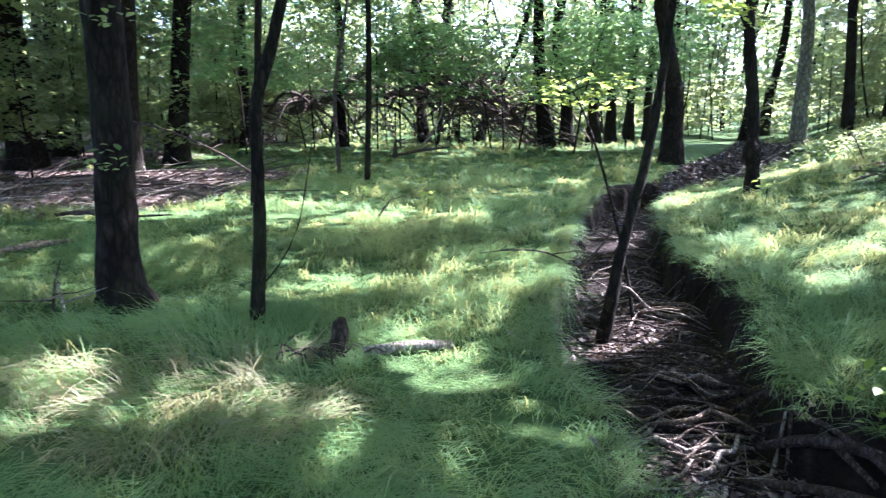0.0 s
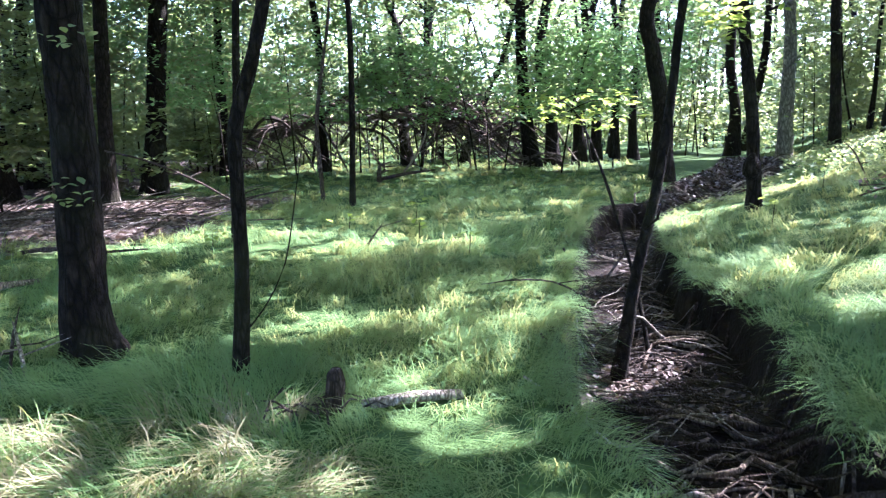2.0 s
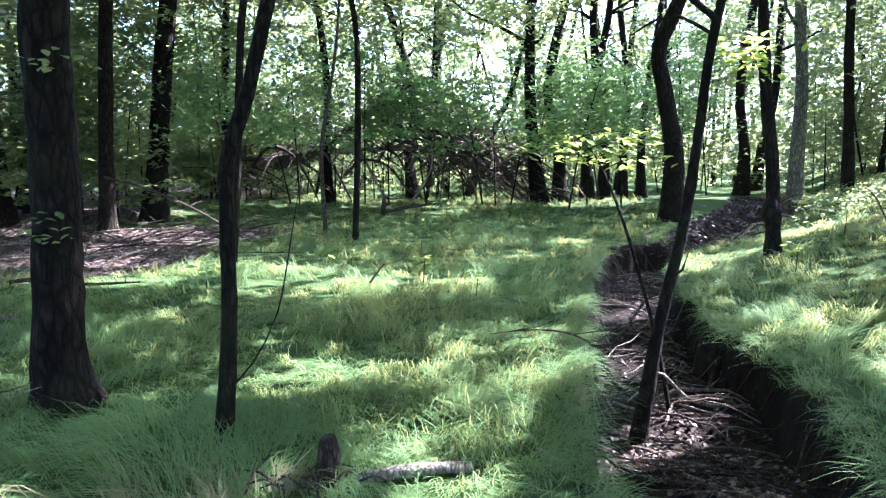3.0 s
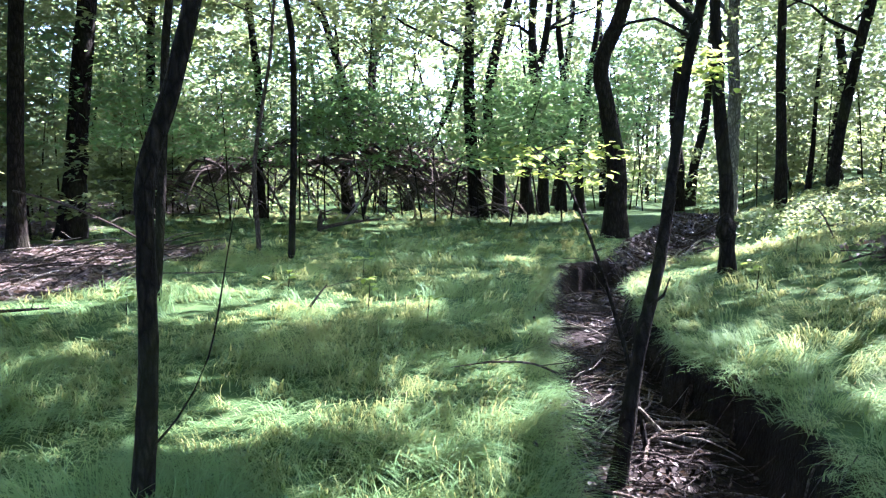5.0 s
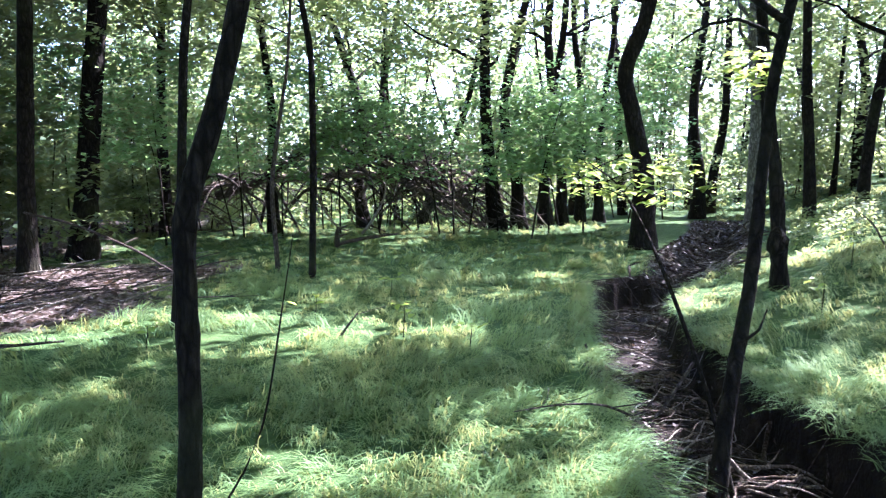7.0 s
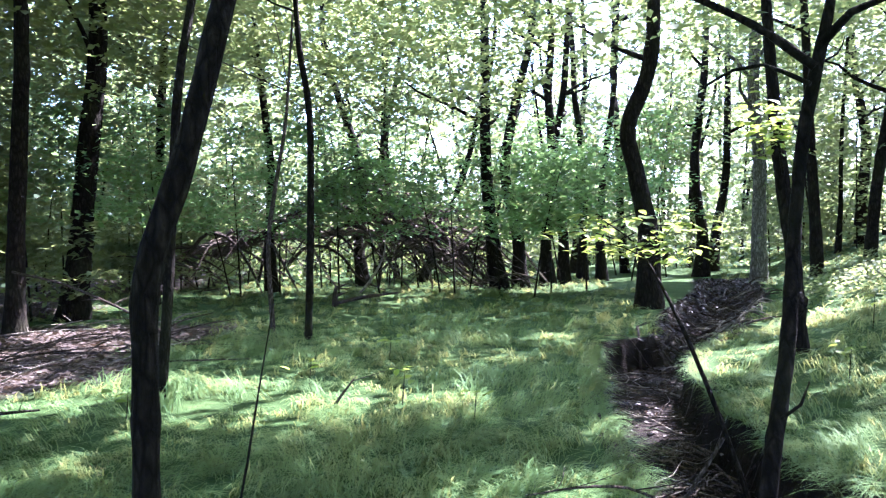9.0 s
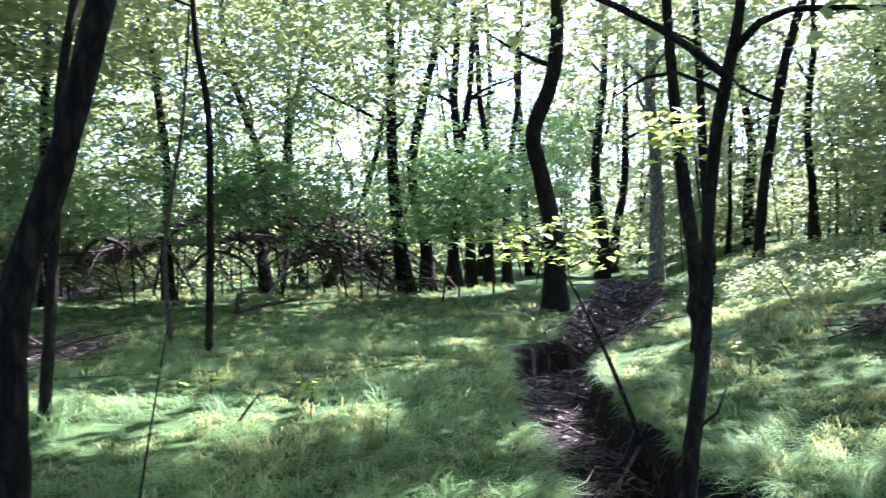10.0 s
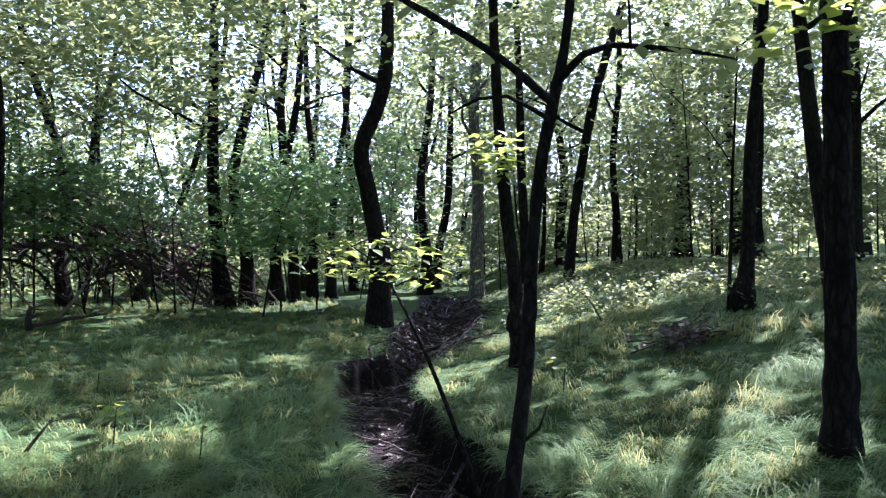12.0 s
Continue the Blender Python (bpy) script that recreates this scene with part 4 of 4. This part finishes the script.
snag = stick("snag", [(-2.98, 19.3, -0.03, 0.08), (-2.96, 19.3, 0.25, 0.07), (-2.93, 19.3, 0.5, 0.03)], "dark broken snag in the grass", DEAD_WOOD, "snag", forks=3, seed=79)
stick("fallen_branch", [(-2.9, 19.2, 0.1, 0.05), (-2.3, 19.3, 0.2, 0.045), (-1.5, 19.5, 0.28, 0.02)], "dark fallen branch beside a snag", DEAD_WOOD, forks=2, seed=80)
stick("fallen_branch", [(-7.6, 14.4, 1.15, 0.022), (-6.6, 14.2, 0.95, 0.022), (-5.5, 13.9, 0.55, 0.02), (-4.7, 13.6, 0.2, 0.016), (-4.3, 13.5, 0.02, 0.01)], "long grey fallen branch propped on the woodland floor", DEAD_WOOD, forks=3, seed=81)
stick("fallen_branch", [(-5.6, 8.8, 0.05, 0.03), (-5.1, 8.7, 0.12, 0.032), (-4.5, 8.6, 0.08, 0.024), (-3.9, 8.8, 0.06, 0.012)], "dark fallen branch at the edge of the grass", DEAD_WOOD, forks=4, seed=82)
stick("log", [(-4.6, 6.3, 0.05, 0.035), (-4.35, 6.7, 0.08, 0.035), (-4.15, 7.05, 0.07, 0.03)], "pale bleached log in the shaded grass", WEATHERED, "log", sides=10, seed=83)
for k, (x, y, a, l, h) in enumerate([(-4.9, 10.6, 0.9, 1.3, 0.5), (-5.3, 10.2, 0.4, 1.0, 0.3), (-5.9, 10.8, 1.8, 0.9, 0.5), (-4.6, 11.5, 0.7, 1.2, 0.25), (-6.4, 11.6, 0.2, 1.6, 0.2), (-7.3, 11, -0.3, 1.8, 0.25), (-6.1, 12.6, 0.1, 1.7, 0.15),
                                     (-8.6, 12.3, 0.5, 2.0, 0.2), (-2.5, 4.3, 2.0, 0.5, 0.35), (-2.35, 4.25, 2.3, 0.4, 0.3), (-9.2, 13.5, -0.4, 2.2, 0.3), (-5.2, 12.9, -0.5, 1.4, 0.2), (5.9, 11.9, 1.9, 0.5, 0.6)]):
    stick("dead_branch", [(x, y, 0.0, 0.014), (x + math.cos(a) * l * 0.5, y + math.sin(a) * l * 0.5, h * 0.65, 0.011), (x + math.cos(a) * l, y + math.sin(a) * l, h, 0.004)], "bare grey dead branch sticking up from the ground",
          BLEACHED_SUNLIT if k % 2 else DEAD_WOOD, group="dead branches on the woodland floor", forks=3, seed=650 + k)

q = np.random.default_rng(66)
for k in range(70):
    x, y = q.uniform(-13, -4.3), q.uniform(9, 16.5)
    if litter(x, y) < 0.4:
        continue
    a, l, up = q.normal(0.1, 0.5), q.uniform(0.5, 1.9), q.choice([0.04, 0.1, 0.35])
    stick("dead_branch", [(x, y, 0.02, 0.016), (x + math.cos(a) * l * 0.5, y + math.sin(a) * l * 0.5 + q.normal(0, 0.06), up * 0.6 + 0.03, 0.013), (x + math.cos(a) * l, y + math.sin(a) * l, up, 0.005)],
          "bare grey dead branch on the littered woodland floor", [DEAD_WOOD, BLEACHED_SUNLIT, DEAD_WOOD][k % 3], group="dead branches on the woodland floor", forks=2, seed=3000 + k)

# Thick bare roots along the foot of the bank where the bed widens.
for k, line in enumerate([[(2.1, 3.5, -0.34, 0.02), (2.34, 3.3, -0.2, 0.034), (2.6, 3.17, -0.22, 0.032), (2.9, 3.0, -0.36, 0.02)], [(1.95, 3.3, -0.44, 0.018), (2.35, 3.1, -0.37, 0.028), (2.7, 2.96, -0.4, 0.022), (3.0, 2.8, -0.46, 0.012)],
                          [(2.2, 3.42, -0.08, 0.012), (2.4, 3.24, -0.12, 0.016), (2.62, 3.06, -0.28, 0.014), (2.75, 2.85, -0.45, 0.008)], [(1.5, 4.35, -0.42, 0.014), (1.9, 4.2, -0.38, 0.022), (2.2, 4.28, -0.36, 0.02), (2.42, 4.2, -0.22, 0.014)]]):
    ob = thing("exposed_root", line[0][:3], "thick dark winding root at the foot of the stream bank", "root", "roots in the stream banks")
    part("stem", *tube(line, 8, 0.05, 0.1, 0.12, 8600 + k), WET_WOOD, ob, smooth=True)

# Roots that hang from the cut banks.
q = np.random.default_rng(67)
for k in range(34):
    y = q.choice([q.uniform(3, 9), q.uniform(12.6, 13.6)])
    left = q.uniform() < 0.6
    x = float(left_edge(y)) + 0.02 if left else float(right_edge(y)) - 0.02
    s = 1 if left else -1
    l, z = q.uniform(0.2, 0.5), -0.05
    base = (x - s * 0.1, y, z)
    ob = thing("exposed_root", base, "thin bare root hanging from the cut stream bank", "root", "roots in the stream banks")
    part("stem", *tube([(*base, 0.009), (x + s * 0.06, y + q.normal(0, 0.05), z - 0.03, 0.008), (x + s * (0.1 + 0.2 * l), y + q.normal(0, 0.1), z - 0.6 * l, 0.006), (x + s * (0.14 + 0.3 * l), y + q.normal(0, 0.15), max(-0.5, z - l), 0.003)], 5, 0.08, 0.1, 0.1, 8000 + k), [WET_WOOD, DEAD_WOOD][k % 2], ob)

# A heap of cut brush on the bank.
px, py = 5.6, 9.6
pz = float(ground(px, py))
pile = thing("brush_pile", (px, py, pz), "low heap of dark dead twigs and leaves in the grass", "brush pile")
q = np.random.default_rng(88)
for k in range(46):
    a, l = q.uniform(0, 2 * np.pi), q.uniform(0.25, 0.6)
    c = np.array([px + q.normal(0, 0.25), py + q.normal(0, 0.17), 0])
    c[2] = float(ground(c[0], c[1])) + q.uniform(0.02, 0.24)
    d = np.array([math.cos(a), math.sin(a) * 0.7, q.normal(0.05, 0.22)]) * l / 2
    part("twig", *tube([(*(c - d), 0.010), (*(c + q.normal(0, 0.02, 3)), 0.008), (*(c + d), 0.003)], 5, 0.15, 0.1, 0, 700 + k), [WET_WOOD, DEAD_WOOD][k % 2], pile)
c = np.stack([q.normal(px - 0.1, 0.25, 260), q.normal(py, 0.2, 260), np.zeros(260)], -1)
c[:, 2] = ground(c[:, 0], c[:, 1]) + q.uniform(0.05, 0.3, 260)
part("dead_foliage", *leaves(c, 0.08, 0.05, q, 0.6), DEAD_LEAF, pile, "withered brown leaves")

# A fallen tree and its tangle of dead limbs at the edge of the field.
fall = thing("fallen_tree", (-5, 25, 0), "fallen dead tree with a dark tangle of bare limbs", "fallen tree")
q = np.random.default_rng(90)
main = [(-10.5, 26, 0.6, 0.13), (-9.0, 25.6, 1.15, 0.13), (-7.2, 25.2, 1.68, 0.13), (-5.0, 25.0, 1.72, 0.12), (-2.5, 24.6, 1.75, 0.09), (-0.6, 24.4, 1.05, 0.06), (0.8, 24.2, 1.25, 0.03)]
second = [(-7.8, 25.2, 1.2, 0.16), (-6.2, 25.0, 1.75, 0.15), (-4.5, 25.0, 2.9, 0.13), (-3.2, 25.0, 3.7, 0.1), (-2.2, 25, 3.9, 0.04)]
third = [(-3.6, 25.2, 3.4, 0.09), (-2.2, 24.8, 2.9, 0.08), (-0.8, 24.4, 1.9, 0.07), (0.1, 24.0, 0.9, 0.05), (0.8, 23.7, 0.3, 0.03)]
part("trunk", *tube(main, 10, 0.3, 0.08, 0.1, 91), WEATHERED, fall, smooth=True)
part("limb", *tube(second, 9, 0.3, 0.08, 0.1, 92), DEAD_WOOD, fall, smooth=True)
part("limb", *tube(third, 8, 0.3, 0.08, 0.1, 93), DEAD_WOOD, fall, smooth=True)
for k in range(9):
    x, s = -8.5 + k * 1.05, q.uniform(0.7, 1.3)
    arch = [(x, 25 + q.normal(0, 0.4), 1.3 * s, 0.06), (x + 0.7, 24.6, 2.0 * s, 0.055), (x + 1.6, 24.3, 1.7 * s, 0.045), (x + 2.3, 24.0, 0.6 * s, 0.035), (x + 2.6 + q.normal(0, 0.3), 23.8, 0.05, 0.02)]
    part("limb", *tube(arch, 7, 0.25, 0.1, 0.1, 940 + k), [DEAD_WOOD, DEAD_WOOD, WEATHERED][k % 3], fall, smooth=True)
lines = [smooth_line(l, 0.2) for l in (main, second, third)]
for k in range(150):
    l = lines[int(q.choice(3, p=[0.45, 0.2, 0.35]))]
    p = l[q.integers(3, len(l))][:3]
    a, reach, up = q.uniform(0, 2 * np.pi), q.uniform(0.8, 2.6), q.normal(0.1, 0.5)
    e = p + np.array([math.cos(a) * reach, math.sin(a) * 0.6 * reach, 0])
    e[2] = max(0.1, p[2] + up - q.uniform(0.2, 1.4))
    m = (p + e) / 2 + np.array([0, 0, q.uniform(-0.1, 0.6)])
    r = q.uniform(0.018, 0.05)
    part("branch", *tube([(*p, r), (*m, r * 0.75), (*e, r * 0.25)], 5, 0.25, 0.1, 0.1, 800 + k), DEAD_WOOD, fall)
twigs = []
for k in range(360):
    l = lines[int(q.choice(3, p=[0.5, 0.2, 0.3]))]
    p = l[q.integers(2, len(l))][:3] + q.normal(0, 0.35, 3) * [1.2, 1, 0.7]
    p[2] = max(p[2], 0.25)
    d = q.normal(0, 1, 3) * [1, 0.6, 0.6] - [0, 0, 0.35]
    e = p + d / np.linalg.norm(d) * q.uniform(0.5, 1.4)
    e[2] = max(e[2], 0.05)
    twigs.append(tube([(*p, 0.014), (*((p + e) / 2 + q.normal(0, 0.1, 3)), 0.011), (*e, 0.004)], 4, 0.4, 0.1, 0, 5000 + k))
tagged(part("dead_brushwood", *merged(twigs), DEAD_WOOD, fall, "dense dark dead twigs"), kind="stuff")
fan = []
for k in range(38):
    t = q.uniform(0.0, 1.0)
    p = np.array([-4.4 + 3.4 * t, 24.9 + q.normal(0, 0.35), 3.1 - 1.1 * t + q.normal(0, 0.2)])
    run, drop = q.uniform(1.2, 3.4), q.uniform(0.9, 2.6)
    e = p + np.array([run, q.normal(-0.4, 0.5), -drop])
    e[2] = max(e[2], 0.12)
    m = (p + e) / 2 + np.array([0.15, 0, q.uniform(-0.35, 0.2)])
    tip = e + np.array([q.uniform(0.3, 0.8), q.normal(0, 0.2), q.uniform(-0.05, 0.55)])
    r = q.uniform(0.02, 0.05)
    part("branch", *tube([(*p, r), (*m, r * 0.85), (*e, r * 0.6), (*tip, r * 0.2)], 5, 0.25, 0.1, 0.1, 9400 + k), [DEAD_WOOD, WET_WOOD, WEATHERED][k % 3], fall)
for k in range(90):
    p = np.array([q.uniform(-9.5, 0.8), 24.6 + q.normal(0, 0.5), 0])
    p[2] = q.uniform(0.12, 1.0) * (1.1 + 2.3 * math.exp(-((p[0] + 3.4) / 2.2) ** 2))
    d = np.array([q.normal(0.5, 0.8), q.normal(0, 0.4), q.normal(-0.5, 0.5)])
    e = p + d / np.linalg.norm(d) * q.uniform(0.6, 1.6)
    e[2] = max(e[2], 0.06)
    fan.append(tube([(*p, 0.018), (*((p + e) / 2 + q.normal(0, 0.12, 3)), 0.013), (*e, 0.004)], 4, 0.4, 0.1, 0, 9500 + k))
tagged(part("dead_brushwood", *merged(fan), DEAD_WOOD, fall, "dense dark dead twigs"), kind="stuff")
n = 350
c = np.stack([q.normal(-2.0, 1.5, n), 24.7 + q.normal(0, 0.5, n), np.abs(q.normal(1.3, 0.5, n)) + 0.1], -1)
part("dead_foliage", *leaves(c, 0.12, 0.07, q, 0.6), DEAD_LEAF, fall, "withered brown leaves")
bare = thing("dead_sapling", (-2.3, 22.5, 0), "bleached crooked dead sapling in front of a fallen tree", "dead sapling")
part("stem", *tube([(-3.0, 23, -0.05, 0.04), (-2.6, 23, 0.4, 0.04), (-2.2, 23, 1.1, 0.03), (-2.15, 23, 1.7, 0.015)], 6, 0.15, 0.1, 0.1, 95), BLEACHED_SUNLIT, bare)

# Low herbs on the rising bank and along the brink.
q = np.random.default_rng(97)
n = 420
c = np.stack([q.uniform(4.2, 12, n), q.uniform(9, 22, n)], -1)
d = c[:, 0] - right_edge(c[:, 1])
c = c[(d > 0.7) & (c[:, 1] + 0.8 * c[:, 0] > 16.5) & (np.hypot(c[:, 0] - 5.6, c[:, 1] - 14) > 1.3)]
k = np.repeat(np.arange(len(c)), 24)
p = c[k] + q.normal(0, 0.13, (len(k), 2))
tagged(part("herbs", *leaves(np.stack([p[:, 0], p[:, 1], ground(p[:, 0], p[:, 1]) + q.uniform(0.08, 0.42, len(k))], -1), 0.1, 0.07, q, 0.35), LEAF), "low broad-leaved woodland herbs on the bank", "herbs", kind="stuff")


# Seedlings with a few broad pale leaves in the grass.
def seedling(x, y, h, n, seed):
    q = np.random.default_rng(seed)
    z = float(ground(x, y))
    ob = thing("seedling", (x, y, z), "small broad-leaved seedling standing in the grass", "seedling", "seedlings in the grass")
    part("stem", *tube([(x, y, z - 0.02, 0.006), (x + 0.02, y, z + h * 0.6, 0.005), (x + 0.03, y, z + h, 0.002)], 5, 0.1, 0.05, 0, seed), THIN_BARK, ob)
    c = np.array([x, y, z]) + np.stack([q.normal(0, 0.1, n), q.normal(0, 0.1, n), h * q.uniform(0.75, 1.05, n)], -1)
    leaf_parts(ob, c, 0.11, 0.07, q, SUNNY_LEAF, 0.2)


for k, (x, y, h, n) in enumerate([(-0.52, 9.0, 0.33, 9), (-1.6, 9.9, 0.3, 8), (0.15, 8.3, 0.28, 6), (-2.9, 8.4, 0.3, 7), (-0.9, 11.5, 0.35, 9), (3.6, 8.9, 0.35, 8), (4.9, 10.9, 0.4, 10), (-3.6, 3.4, 0.4, 10), (-3.3, 2.9, 0.45, 8)]):
    seedling(x, y, h, n, 7000 + k)

# More slender stems in the wood behind the field.
q = np.random.default_rng(333)
for k in range(46):
    x, y = q.uniform(-14, 20), q.uniform(24.5, 40)
    if abs(x - (left_edge(y) + right_edge(y)) / 2) < 1.3:
        continue
    z, r, h = float(ground(x, y)), q.uniform(0.025, 0.07), q.uniform(5, 10)
    lx, bow = q.normal(0, 0.12), q.normal(0, 0.25)
    ob = thing("slender_tree", (x, y, z), "slender dark stem of a young woodland tree", "tree", "slender trees of the wood")
    part("trunk", *tube([(x, y, z - 0.05, r), (x + lx * h * 0.3 + bow, y, z + h * 0.3, r * 0.85), (x + lx * h * 0.65 + bow * 0.6, y, z + h * 0.65, r * 0.6), (x + lx * h, y, z + h, r * 0.25)], 6, 0.5, 0.06, 0.05, 7100 + k), BARK, ob, smooth=True)
    for m in range(3):
        t = q.uniform(0.35, 0.8)
        p = np.array([x + lx * h * t + bow * 0.8, y, z + h * t])
        e = p + np.array([q.normal(0, 0.8), q.normal(0, 0.5), q.uniform(0.4, 1.2)])
        part("limb", *tube([(*p, r * 0.4), (*((p + e) / 2 + [0, 0, 0.1]), r * 0.3), (*e, r * 0.12)], 5, 0.4, 0.06, 0, 7200 + 3 * k + m), BARK, ob)
